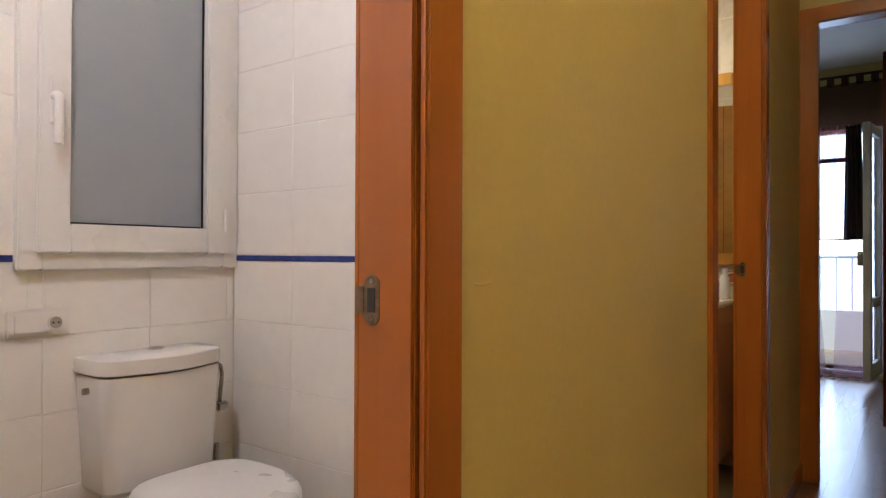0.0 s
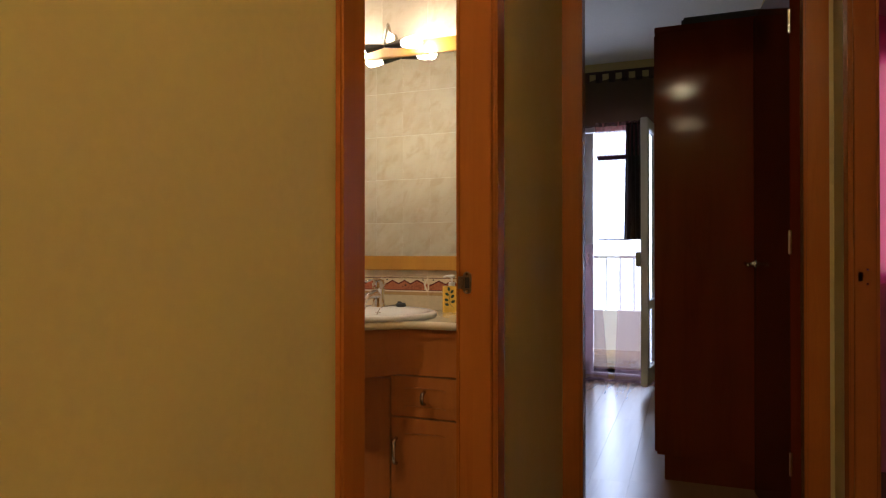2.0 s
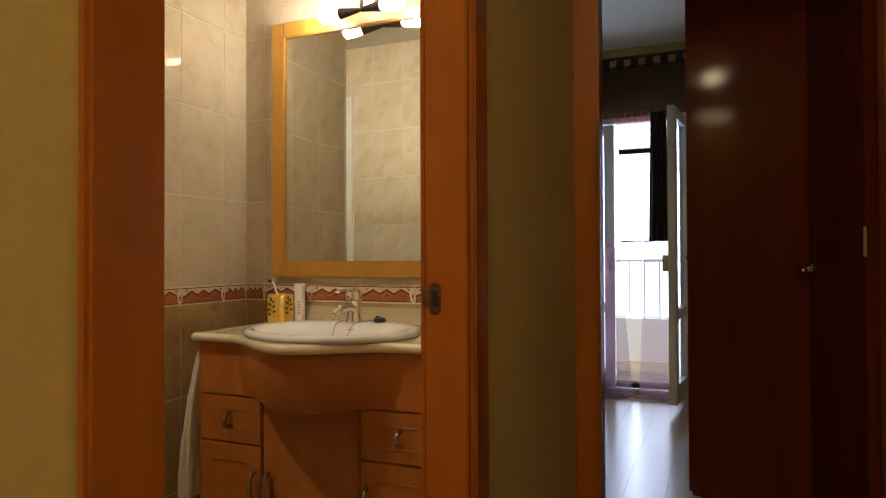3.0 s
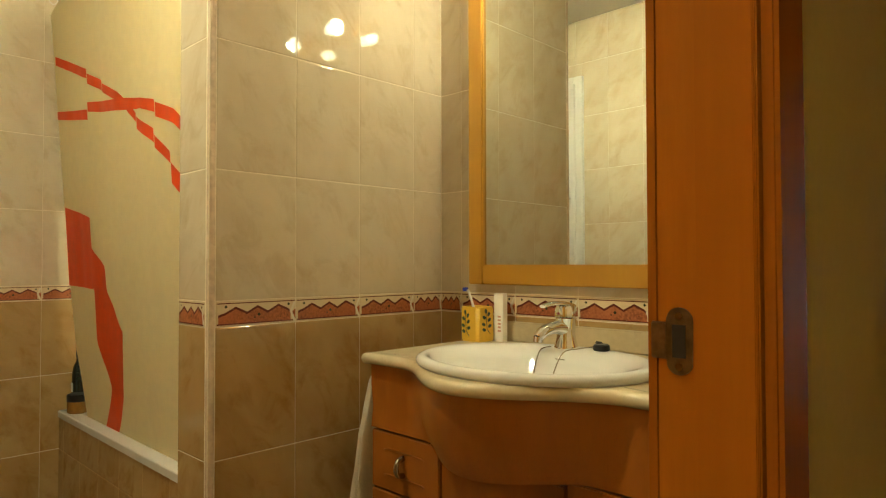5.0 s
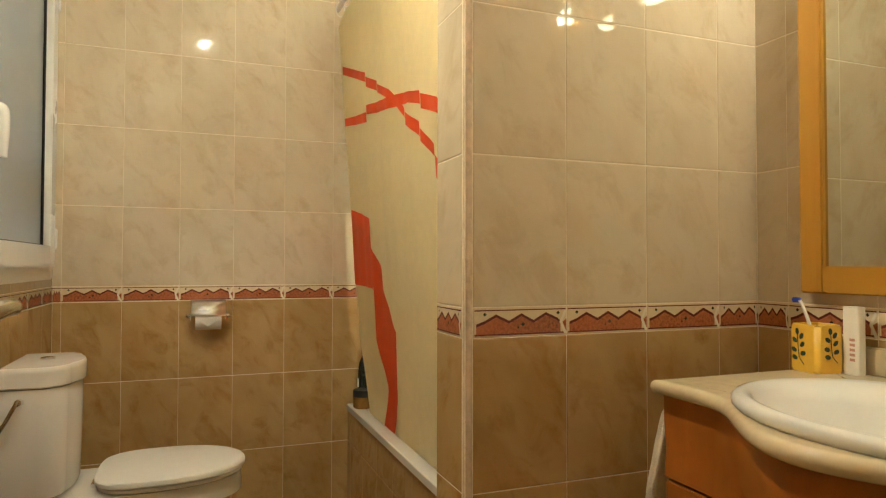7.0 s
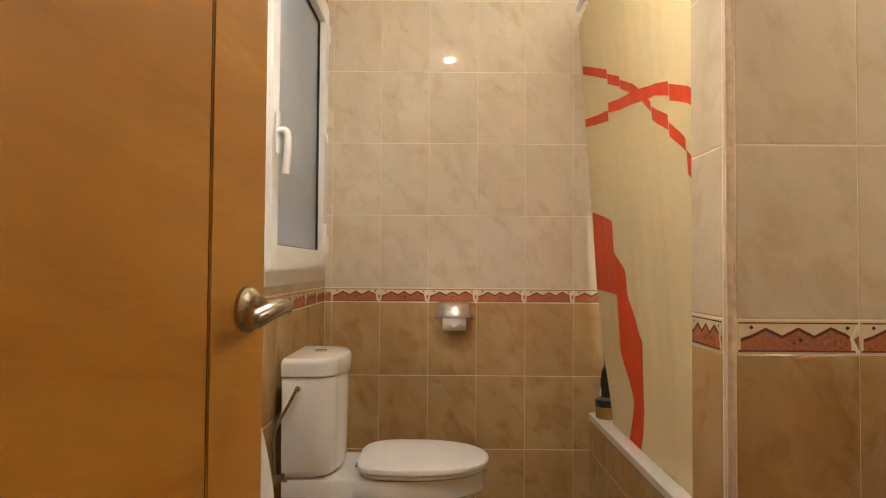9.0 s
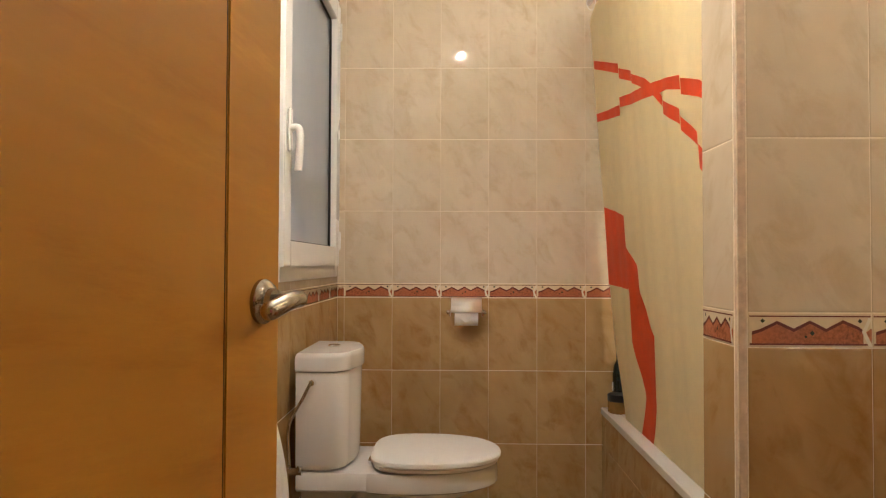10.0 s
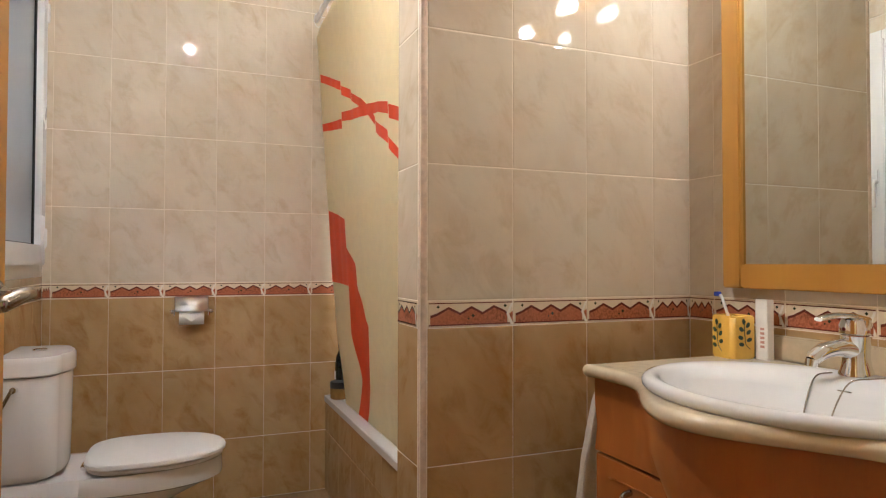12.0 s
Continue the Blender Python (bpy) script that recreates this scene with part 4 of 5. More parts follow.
ct = thing("washbasin_counter", "cream stone counter with rounded bellied front edge", "counter")
edge = [(VX0 - 0.013 + (VX1 - VX0 + 0.026) * k / 48, 0) for k in range(49)]
edge = [(x, front(x)) for x, _ in edge]
SC = (-1.010, 3.290)
side = [3.165 + (BY1 - 0.002 - 3.165) * k / 16 for k in range(17)]
outline = edge + [(VX1 + 0.013, y) for y in side[1:]] + [(x, BY1 - 0.002) for x, _ in edge[-2::-1]] + [(VX0 - 0.013, y) for y in side[-2:0:-1]]


def holed_slab(line, centre, rx, ry, z0, z1):
    """A slab with a half-round edge and an oval cut-out for the basin."""
    bm, r, n = bmesh.new(), (z1 - z0) / 2, len(line)
    loops = [[] for _ in range(13)]
    for k, (x, y) in enumerate(line):
        (ax, ay), (bx, by) = line[k - 1], line[(k + 1) % n]
        q = Vector((-(by - ay), bx - ax)).normalized()
        a = math.atan2((y - centre[1]) / ry, (x - centre[0]) / rx)
        hx, hy = centre[0] + rx * math.cos(a), centre[1] + ry * math.sin(a)
        loops[0].append(bm.verts.new((hx, hy, z0)))
        e = r + 0.005
        loops[1].append(bm.verts.new((x + q.x * e, y + q.y * e, z0)))
        for i in range(9):
            t = -math.pi / 2 + math.pi * i / 8
            d = r * (1 - math.cos(t))
            loops[2 + i].append(bm.verts.new((x + q.x * d, y + q.y * d, z0 + r + r * math.sin(t))))
        loops[11].append(bm.verts.new((x + q.x * e, y + q.y * e, z1)))
        loops[12].append(bm.verts.new((hx, hy, z1)))
    for i in range(13):
        a, b = loops[i], loops[(i + 1) % 13]
        for k in range(n):
            bm.faces.new((a[k], a[(k + 1) % n], b[(k + 1) % n], b[k]))
    bmesh.ops.recalc_face_normals(bm, faces=bm.faces[:])
    return bm


smooth(part("slab", holed_slab(outline, SC, 0.258, 0.205, 0.776, VTOP), STONE, ct), 28)
part("upstand", box(VX0 - 0.013, VX1 + 0.013, BY1 - 0.018, BY1 - 0.002, VTOP, VTOP + 0.062, 0.004), STONE, ct, "low cream stone upstand")

basin = thing("washbasin", "white oval drop-in porcelain washbasin", "washbasin", pose(SC[0], SC[1] + 0.006, VTOP) @ Matrix.Diagonal((1, 0.93, 1, 1)))
bm = bmesh.new()
seg, rings = 64, []
for rx, ry, z, dy in ((0.294, 0.257, 0.0, 0), (0.300, 0.263, 0.006, 0), (0.300, 0.263, 0.014, 0), (0.294, 0.257, 0.021, 0), (0.282, 0.245, 0.024, 0), (0.266, 0.229, 0.021, -0.004),
                      (0.252, 0.178, 0.013, -0.040), (0.238, 0.166, -0.006, -0.044), (0.19, 0.135, -0.05, -0.044), (0.14, 0.10, -0.09, -0.04), (0.05, 0.04, -0.105, -0.03)):
    rings.append([bm.verts.new((rx * math.cos(2 * math.pi * k / seg), dy + ry * math.sin(2 * math.pi * k / seg), z)) for k in range(seg)])
for lo, hi in zip(rings, rings[1:]):
    for k in range(seg):
        bm.faces.new((lo[k], lo[(k + 1) % seg], hi[(k + 1) % seg], hi[k]))
bm.faces.new(rings[-1])
bmesh.ops.recalc_face_normals(bm, faces=bm.faces[:])
smooth(part("bowl", bm, PORCELAIN, basin), 60)
part("drain", lathe([(0.022, -0.1045), (0.022, -0.102), (0.016, -0.1025)], 22, m=Matrix.Translation((0, -0.03, 0))), CHROME, basin, "chrome drain")
part("overflow", box(-0.014, 0.014, 0.128, 0.1295, 0.0, 0.004, 0.0005), STEEL, basin, "overflow slot")

tap = thing("basin_tap", "chrome single-lever basin mixer tap", "tap", pose(-1.056, 3.514, VTOP + 0.019, 0, 0, -8) @ Matrix.Diagonal((0.96, 0.96, 0.87, 1)))
smooth(part("tap_body", lathe([(0.034, 0), (0.033, 0.007), (0.028, 0.022), (0.0255, 0.045), (0.027, 0.075), (0.029, 0.090)], 32), CHROME, tap))
path = arc([(0, 0.004, 0.054), (0, -0.038, 0.064), (0, -0.076, 0.060), (0, -0.100, 0.048), (0, -0.109, 0.038)], 6)
smooth(part("spout", tube(path, [0.0225 - 0.0085 * k / (len(path) - 1) for k in range(len(path))], 20), CHROME, tap), 60)
smooth(part("aerator", rod((0, -0.109, 0.041), (0, -0.112, 0.025), 0.0135, 0.0125, 22), CHROME, tap))
cap = smooth(part("tap_head", lathe([(0.027, 0.092), (0.0305, 0.096), (0.031, 0.114), (0.026, 0.127), (0.012, 0.133), (0.004, 0.134)], 32), CHROME, tap))
path = arc([(0, 0.022, 0.126), (0, -0.010, 0.134), (0, -0.050, 0.137), (0, -0.084, 0.132), (0, -0.094, 0.129)], 5)
bm = tube(path, [0.0085 - 0.0035 * k / (len(path) - 1) for k in range(len(path))], 14)
bmesh.ops.transform(bm, matrix=Matrix.Diagonal((2.1, 1, 1, 1)), verts=bm.verts[:])
smooth(part("tap_lever", bm, CHROME, cap, "flat chrome lever"), 60)
part("marker_dot", lathe([(0.004, 0), (0.004, 0.001)], 14, m=pose(0, -0.0305, 0.106, 90)), plain("red_blue_marker", (0.25, 0.03, 0.03), 0.3), cap)
plug = thing("basin_plug", "black rubber plug on a metal chain lying on the basin rim", "plug", pose(-0.945, 3.505, VTOP + 0.0225))
smooth(part("stopper", lathe([(0.019, 0), (0.022, 0.003), (0.020, 0.013), (0.016, 0.016)], 22), BLACK, plug))
part("plug_tab", box(-0.018, 0.004, -0.004, 0.004, 0.014, 0.022, 0.003), BLACK, plug)
for run in ([(-0.018, -0.004, 0.008), (-0.040, -0.045, 0.004), (-0.056, -0.078, 0.000), (-0.062, -0.099, -0.020), (-0.064, -0.125, -0.062), (-0.058, -0.153, -0.103)],
            [(-0.124, -0.042, 0.003), (-0.128, -0.078, 0.000), (-0.127, -0.099, -0.020), (-0.120, -0.125, -0.062), (-0.104, -0.153, -0.103)]):
    line = arc(run, 16)
    smooth(part("chain", tube(line, [0.0010 + 0.0010 * (k % 2) for k in range(len(line))], 6), STEEL, plug, "fine metal link chain"), 80)


def leaf_spray(parent, at, s):
    """Painted sprig: a stem with small leaves, laid on a flat face; at(u, v) gives a point on it."""
    for du, dv, turn in ((-0.010, 0.017, 55), (0.009, 0.027, -35), (-0.012, -0.004, 70), (0.011, 0.009, -50), (-0.003, 0.036, 10), (-0.010, -0.021, 75), (0.013, -0.010, -70)):
        bm = bmesh.new()
        ring = []
        for k in range(12):
            a = 2 * math.pi * k / 12
            u, v = 0.0052 * math.cos(a), 0.0078 * math.sin(a)
            c, sn = math.cos(radians(turn)), math.sin(radians(turn))
            ring.append(bm.verts.new(at(s * (du + u * c - v * sn), s * (dv + u * sn + v * c))))
        bm.faces.new(ring)
        part("painted_leaf", bm, LEAF, parent)
    part("painted_stem", tube([at(s * u, s * v) for u, v in ((0.015, -0.034), (0.002, -0.020), (-0.001, 0.008), (-0.002, 0.034))], 0.0009, 5), LEAF, parent)


cup = thing("toothbrush_cup", "yellow ceramic cup painted with leaf sprigs beside the basin", "cup", pose(-1.437, 3.592, VTOP, 0, 0, -8))
bm = prism(rrect(-0.042, 0.042, -0.036, 0.036, 0.012), 0.0, 0.108, 0.004, 2)
bmesh.ops.delete(bm, geom=[f for f in bm.faces if f.normal.z > 0.95], context="FACES")
cb = smooth(part("cup_body", bm, YCERAM, cup), 40)
cb.modifiers.new("thickness", "SOLIDIFY").thickness = 0.004
leaf_spray(cup, lambda u, v: Vector((-0.012 + u, -0.0375, 0.052 + v)), 1.05)
leaf_spray(cup, lambda u, v: Vector((0.0435, 0.0 + u, 0.058 + v)), 1.0)
tb = thing("toothbrush", "white and blue toothbrush leaning in the yellow cup", "toothbrush", pose(-1.437, 3.592, VTOP))
smooth(part("brush_handle", tube(arc([(0.018, 0.004, 0.010), (-0.010, 0.0, 0.09), (-0.034, -0.002, 0.150), (-0.042, -0.003, 0.158)], 5), 0.0038, 10), PLASTIC, tb))
part("brush_head", box(-0.058, -0.038, -0.008, 0.002, 0.154, 0.166, 0.002), plain("blue_bristles", (0.03, 0.06, 0.45), 0.6), tb, "blue bristles")
tp = thing("toothpaste_box", "slim white paper tube standing beside the cup", "tube", pose(-1.372, 3.628, VTOP))
part("carton", prism(rrect(-0.019, 0.019, -0.012, 0.012, 0.004), 0.0, 0.150, 0.002, 2), PAPER, tp)
for k in range(5):
    part("print_bar", box(-0.002, 0.010, -0.0126, -0.0122, 0.03 + 0.011 * k, 0.036 + 0.011 * k), plain("pale_red_print", (0.55, 0.3, 0.25), 0.7), tp)
so2 = thing("soap_dispenser", "yellow ceramic soap dispenser with a white pump, painted leaves", "soap dispenser", pose(-0.740, 3.580, VTOP, 0, 0, 8))
smooth(part("bottle", prism(rrect(-0.036, 0.036, -0.032, 0.032, 0.012), 0.0, 0.112, 0.008, 3), YCERAM, so2), 40)
smooth(part("collar", lathe([(0.014, 0.110), (0.014, 0.126), (0.011, 0.128)], 20), PLASTIC, so2))
pump = smooth(part("pump", lathe([(0.005, 0.126), (0.005, 0.146), (0.013, 0.148), (0.013, 0.156), (0.009, 0.159)], 18), PLASTIC, so2, "white pump head"))
smooth(part("nozzle", tube(arc([(0, 0, 0.152), (-0.022, 0, 0.154), (-0.036, 0, 0.147)], 4), 0.0048, 10), PLASTIC, pump))
leaf_spray(so2, lambda u, v: Vector((-0.002 + u, -0.0335, 0.058 + v)), 1.15)
leaf_spray(so2, lambda u, v: Vector((-0.0375, 0.0 + u, 0.058 + v)), 1.0)
rb = thing("red_bottle", "small red and white bottle behind the soap dispenser", "bottle", pose(-0.680, 3.615, VTOP))
smooth(part("bottle_body", lathe([(0.020, 0), (0.022, 0.003), (0.022, 0.075), (0.015, 0.088)], 22), plain("red_plastic", (0.4, 0.05, 0.02), 0.35), rb))
smooth(part("cap", lathe([(0.014, 0.089), (0.014, 0.112), (0.012, 0.114)], 18), YCERAM, rb))
wb = thing("white_bottle", "white plastic bottle near the counter's end", "bottle", pose(-0.615, 3.56, VTOP))
smooth(part("bottle_body", lathe([(0.021, 0), (0.024, 0.004), (0.024, 0.11), (0.014, 0.125)], 22), PLASTIC, wb))
smooth(part("cap", lathe([(0.013, 0.126), (0.013, 0.158), (0.011, 0.160)], 18), PLASTIC, wb))

# ---- mirror and its lamp ----
MX0, MX1, MZ0, MZ1 = -1.516, -0.530, 0.981, 2.016
mi = thing("wall_mirror", "large mirror in a flat golden wood frame above the basin", "mirror")
yb, yf = BY1 - 0.001, BY1 - 0.034
part("frame_stile", box(MX0, MX0 + 0.062, yf, yb, MZ0, MZ1, 0.004), MIRWOOD, mi)
part("frame_stile", box(MX1 - 0.062, MX1, yf, yb, MZ0, MZ1, 0.004), MIRWOOD, mi)
part("frame_rail", box(MX0 + 0.062, MX1 - 0.062, yf, yb, MZ0, MZ0 + 0.064, 0.004), MIRWOOD, mi)
part("frame_rail", box(MX0 + 0.062, MX1 - 0.062, yf, yb, MZ1 - 0.064, MZ1, 0.004), MIRWOOD, mi)
part("glass", box(MX0 + 0.056, MX1 - 0.056, yf + 0.012, yf + 0.018, MZ0 + 0.058, MZ1 - 0.058), MIRROR, mi, "clear mirror glass")

lp = thing("mirror_lamp", "dark metal lamp with two lit bulbs on a curved arm", "wall lamp")
LX, LY, LZ = -1.053, 3.560, 1.980
smooth(part("arm", tube(arc([(LX - 0.014, BY1 - 0.004, 2.050), (LX - 0.014, BY1 - 0.030, 2.085), (LX - 0.006, BY1 - 0.060, 2.096), (LX + 0.002, LY + 0.020, 2.060), (LX + 0.004, LY, 1.992)], 6), 0.0058, 12), STEEL, lp, "curved metal arm"))
smooth(part("wall_rose", rod((LX - 0.014, BY1 - 0.001, 2.045), (LX - 0.014, BY1 - 0.018, 2.045), 0.03, 0.024, 24), STEEL, lp))
DARKM = plain("dark_bronze_metal", (0.10, 0.085, 0.07), 0.3, 0.8)
for s in (-1, 1):
    hold = smooth(part("bulb_holder", rod((LX + s * 0.004, LY, LZ), (LX + s * 0.088, LY, LZ + 0.002 * s), 0.008, 0.021, 24), DARKM, lp, "dark flared bulb holder"))
    m = Matrix.Translation((LX + s * 0.088, LY, LZ + 0.002 * s)) @ pose(0, 0, 0, 0, 90 * s)
    smooth(part("bulb", lathe([(0.014, 0.0), (0.019, 0.008), (0.024, 0.03), (0.0275, 0.066)], 26, m=m), BULBG, hold, "glowing warm reflector bulb"))
    smooth(part("bulb_front", lathe([(0.0275, 0.0665), (0.0255, 0.077), (0.017, 0.087), (0.005, 0.092)], 26, m=m), BULBF, hold, "bright front of the bulb"))


def downlight(x, y, z, r, mat, lamp_label):
    d = thing("ceiling_downlight", lamp_label, "ceiling light", pose(x, y, z))
    smooth(part("ring", lathe([(r + 0.016, 0.0), (r + 0.016, -0.004), (r + 0.002, -0.007), (r + 0.002, 0.0)], 32), STEEL, d))
    smooth(part("lens", lathe([(r, -0.001), (r * 0.97, -0.006), (r * 0.8, -0.013), (r * 0.45, -0.018), (r * 0.05, -0.020)], 28), mat, d, "glowing lens"))


downlight(-1.76, 2.305, BCEIL, 0.023, DOWNG, "round recessed downlight in the bathroom ceiling, lit")
downlight(-2.02, 3.27, BCEIL, 0.023, DOWNG2, "round recessed downlight above the bathtub, lit")


def globe(x, y, z, mat, label, r=0.13):
    d = thing("ceiling_lamp", label, "ceiling lamp", pose(x, y, z))
    smooth(part("base", lathe([(r * 0.8, 0), (r * 0.8, -0.02), (r * 0.7, -0.025)], 30), STEEL, d))
    smooth(part("shade", lathe([(r * 0.95, -0.026), (r, -0.035), (r * 0.93, -0.06), (r * 0.7, -0.085), (r * 0.35, -0.098), (r * 0.05, -0.10)], 32), mat, d, "glowing opal shade"))


globe(0.16, 0.75, CEILZ, HALLG, "round opal ceiling lamp in the hall, lit", 0.07)
globe(0.20, -1.15, CEILZ, HALLG2, "wide round opal ceiling lamp in the hall, lit", 0.16)
globe(-0.82, 0.12, BCEIL, WHITEG, "round opal ceiling lamp in the small bathroom, lit", 0.062)

# ---- towel beside the cabinet ----
tw = thing("hand_towel", "off-white towel hanging in folds beside the cabinet", "towel")
bm = bmesh.new()
rows = []
for j in range(37):
    q = j / 36
    z = 0.742 - 0.50 * q
    wide = 0.014 + 0.016 * min(1.0, q * 3.0) ** 0.6 + 0.014 * q
    row = []
    for i in range(40):
        a = 2 * math.pi * i / 40
        fold = 1 + 0.30 * math.sin(6 * a + 2.2 * q + 1.5 * math.sin(5 * q)) * min(1.0, 0.3 + q)
        row.append(bm.verts.new((VX0 - 0.006 - wide * 0.9 + wide * 0.62 * fold * math.cos(a) + 0.006 * math.sin(6 * q), 3.232 + 1.5 * wide * fold * math.sin(a), z)))
    rows.append(row)
for a, b in zip(rows, rows[1:]):
    for i in range(40):
        bm.faces.new((a[i], a[(i + 1) % 40], b[(i + 1) % 40], b[i]))
bm.faces.new(rows[0]), bm.faces.new(rows[-1][::-1])
bmesh.ops.recalc_face_normals(bm, faces=bm.faces[:])
smooth(part("cloth", bm, TOWEL, tw), 80)
part("hook", rod((VX0 - 0.001, 3.232, 0.750), (VX0 - 0.03, 3.232, 0.754), 0.006, seg=12), STEEL, tw, "small metal hook")

tw2 = thing("white_towel", "white towel hanging in a bunch on the tiled wall", "towel")
bm = bmesh.new()
rows = []
for j in range(31):
    q = j / 30
    r = 0.012 + 0.045 * math.sin(min(1.0, q * 1.6) * math.pi / 2)
    rows.append([bm.verts.new((-2.27 + 1.3 * r * math.cos(a) * (1 + 0.16 * math.sin(5 * a + 3 * q)), BY0 + 0.004 + 1.25 * r * (0.5 + 0.5 * math.sin(a) * (1 + 0.14 * math.sin(7 * a + 2 * q))), 0.66 - 0.58 * q)) for a in [2 * math.pi * k / 36 for k in range(36)]])
for a, b in zip(rows, rows[1:]):
    for i in range(36):
        bm.faces.new((a[i], a[(i + 1) % 36], b[(i + 1) % 36], b[i]))
bm.faces.new(rows[0]), bm.faces.new(rows[-1][::-1])
bmesh.ops.recalc_face_normals(bm, faces=bm.faces[:])
smooth(part("cloth", bm, plain("white_towel_terry", (0.78, 0.76, 0.73), 0.95, vary=0.1, grain=260, relief=0.5), tw2), 80)
part("hook", rod((-2.27, BY0, 0.665), (-2.27, BY0 + 0.03, 0.668), 0.006, seg=12), STEEL, tw2, "small metal hook")
for y, z, w in ((0.664, 0.995, 0.020), (0.690, 0.905, 0.005)):
    part("scuff", tube(arc([(HX0 + 0.0004, y - w, z + 0.001), (HX0 + 0.0006, y, z - 0.001), (HX0 + 0.0004, y + w, z + 0.002)], 4), 0.0009, 5), TRIM, obs_wall)

# ---- bedroom: wardrobe, balcony door, curtains ----
wd = thing("wardrobe", "tall dark mahogany wardrobe with a plinth", "wardrobe")
part("carcass", box(0.067, 0.695, 4.47, 5.70, 0.03, 2.185, 0.002), WARD, wd)
part("side_panel", box(0.060, 0.675, 4.452, 4.470, 0.03, 2.185, 0.002), WARD, wd, "dark glossy side panel")
part("top_board", box(0.050, 0.695, 4.446, 5.72, 2.185, 2.215, 0.003), WARD, wd)
part("plinth", box(0.095, 0.695, 4.472, 5.68, FZ + 0.004, 0.03, 0.002), WARD, wd)
for k in range(3):
    dd = part("wardrobe_door", box(0.047, 0.066, 4.475 + 0.41 * k, 4.880 + 0.41 * k, 0.04, 2.18, 0.002), WARD, wd)
    part("door_knob", rod((0.047, 4.83 + 0.41 * k, 1.05), (0.030, 4.83 + 0.41 * k, 1.05), 0.010, seg=16), STEEL, dd)
part_box = thing("flat_suitcase", "flat dark case lying on the wardrobe", "case")
smooth(part("case_body", box(0.18, 0.56, 4.50, 5.05, 2.215, 2.270, 0.012, 3), BLACK, part_box))

bf = structure(new("window_3"), "white balcony door with one leaf open inwards", "window")
part("frame_post", box(-1.222, -1.162, BW - 0.01, BW + 0.06, -0.04, 2.24, 0.004), PLASTIC, bf)
part("frame_post", box(-0.058, 0.002, BW - 0.01, BW + 0.06, -0.04, 2.24, 0.004), PLASTIC, bf)
part("frame_head", box(-1.162, -0.058, BW - 0.01, BW + 0.06, 2.18, 2.24, 0.004), PLASTIC, bf)
part("threshold", box(-1.222, 0.002, BW - 0.02, BW + 0.2, -0.06, -0.04, 0.003), PLASTIC, bf)


def glazed_leaf(name, m, w, h):
    lf = structure(new(name), "white glazed balcony door leaf", "door")
    lf.matrix_world = m
    for a, b, c, d in ((0, 0.085, 0, h), (w - 0.085, w, 0, h), (0.085, w - 0.085, 0, 0.14), (0.085, w - 0.085, h - 0.085, h), (0.085, w - 0.085, 0.62, 0.70)):
        part("leaf_bar", box(a, b, -0.028, 0.028, c, d, 0.004), PLASTIC, lf)
    part("pane", box(0.08, w - 0.08, -0.004, 0.004, 0.70, h - 0.085), CLEAR, lf).visible_shadow = False
    part("pane", box(0.08, w - 0.08, -0.004, 0.004, 0.14, 0.62), CLEAR, lf).visible_shadow = False
    part("leaf_handle", box(w - 0.055, w - 0.03, -0.075, -0.03, 0.98, 1.10, 0.006), STEEL, lf)
    return lf


glazed_leaf("door_5", pose(-0.058, BW - 0.03, -0.033, 0, 0, 263), 0.55, 2.205)
glazed_leaf("door_6", pose(-1.162, BW + 0.025, -0.033, 0, 0, 0), 0.55, 2.205)


def drape(name, label, x0, x1, y, z0, z1, mat, amp=0.03, waves=5, lean=0.0, phase=0.0):
    c = thing(name, label, "curtain")
    bm = bmesh.new()
    prev = None
    for j in range(31):
        q = j / 30
        row = []
        for i in range(49):
            p = i / 48
            row.append(bm.verts.new((x0 + (x1 - x0) * p + lean * q * (p - 0.4), y + amp * math.sin(2 * math.pi * waves * p + phase + 0.6 * q), z1 + (z0 - z1) * q)))
        if prev:
            for i in range(48):
                bm.faces.new((prev[i], prev[i + 1], row[i + 1], row[i]))
        prev = row
    smooth(part("cloth", bm, mat, c))
    return c


CY = BW - 0.10
top = drape("curtain_valance", "dark brown tab-top curtain across the balcony door", -1.28, 0.09, CY - 0.03, 2.20, 2.625, BROWNS, 0.025, 11)
for k in range(12):
    part("tab", box(-1.26 + 0.115 * k, -1.20 + 0.115 * k, CY - 0.036, CY - 0.022, 2.60, 2.695, 0.003), BROWN, top, "fabric tab")
pole = thing("curtain_pole", "thin dark curtain pole below the ceiling", "curtain pole")
part("pole", rod((-1.42, CY - 0.03, 2.69), (0.3, CY - 0.03, 2.69), 0.012, seg=16), BROWN, pole)
drape("sheer_curtain", "reddish sheer curtain hanging from the dark valance", -0.58, -0.18, CY - 0.012, 1.93, 2.24, SHEERR, 0.012, 9)
drape("sheer_curtain", "brown sheer curtain gathered at the side of the balcony door", -0.86, -0.56, CY, FZ + 0.01, 1.14, SHEER, 0.03, 5, 0.16)
sh2 = drape("sheer_curtain", "pale sheer curtain with a purple band at the balcony door", -0.556, -0.28, CY + 0.01, 1.18, 1.94, SHEERW, 0.012, 4)
part("ribbon_band", box(-0.562, -0.27, CY - 0.008, CY - 0.002, 1.90, 1.942, 0.002), PURPLE, sh2, "purple ribbon band")
part("hem", box(-0.556, -0.28, CY - 0.006, CY - 0.002, 1.176, 1.186, 0.001), BROWN, sh2)
drape("sheer_curtain", "dark brown sheer curtain drawn to the side", -0.305, -0.185, CY - 0.02, 1.18, 2.22, BROWN, 0.02, 4, 0.05)
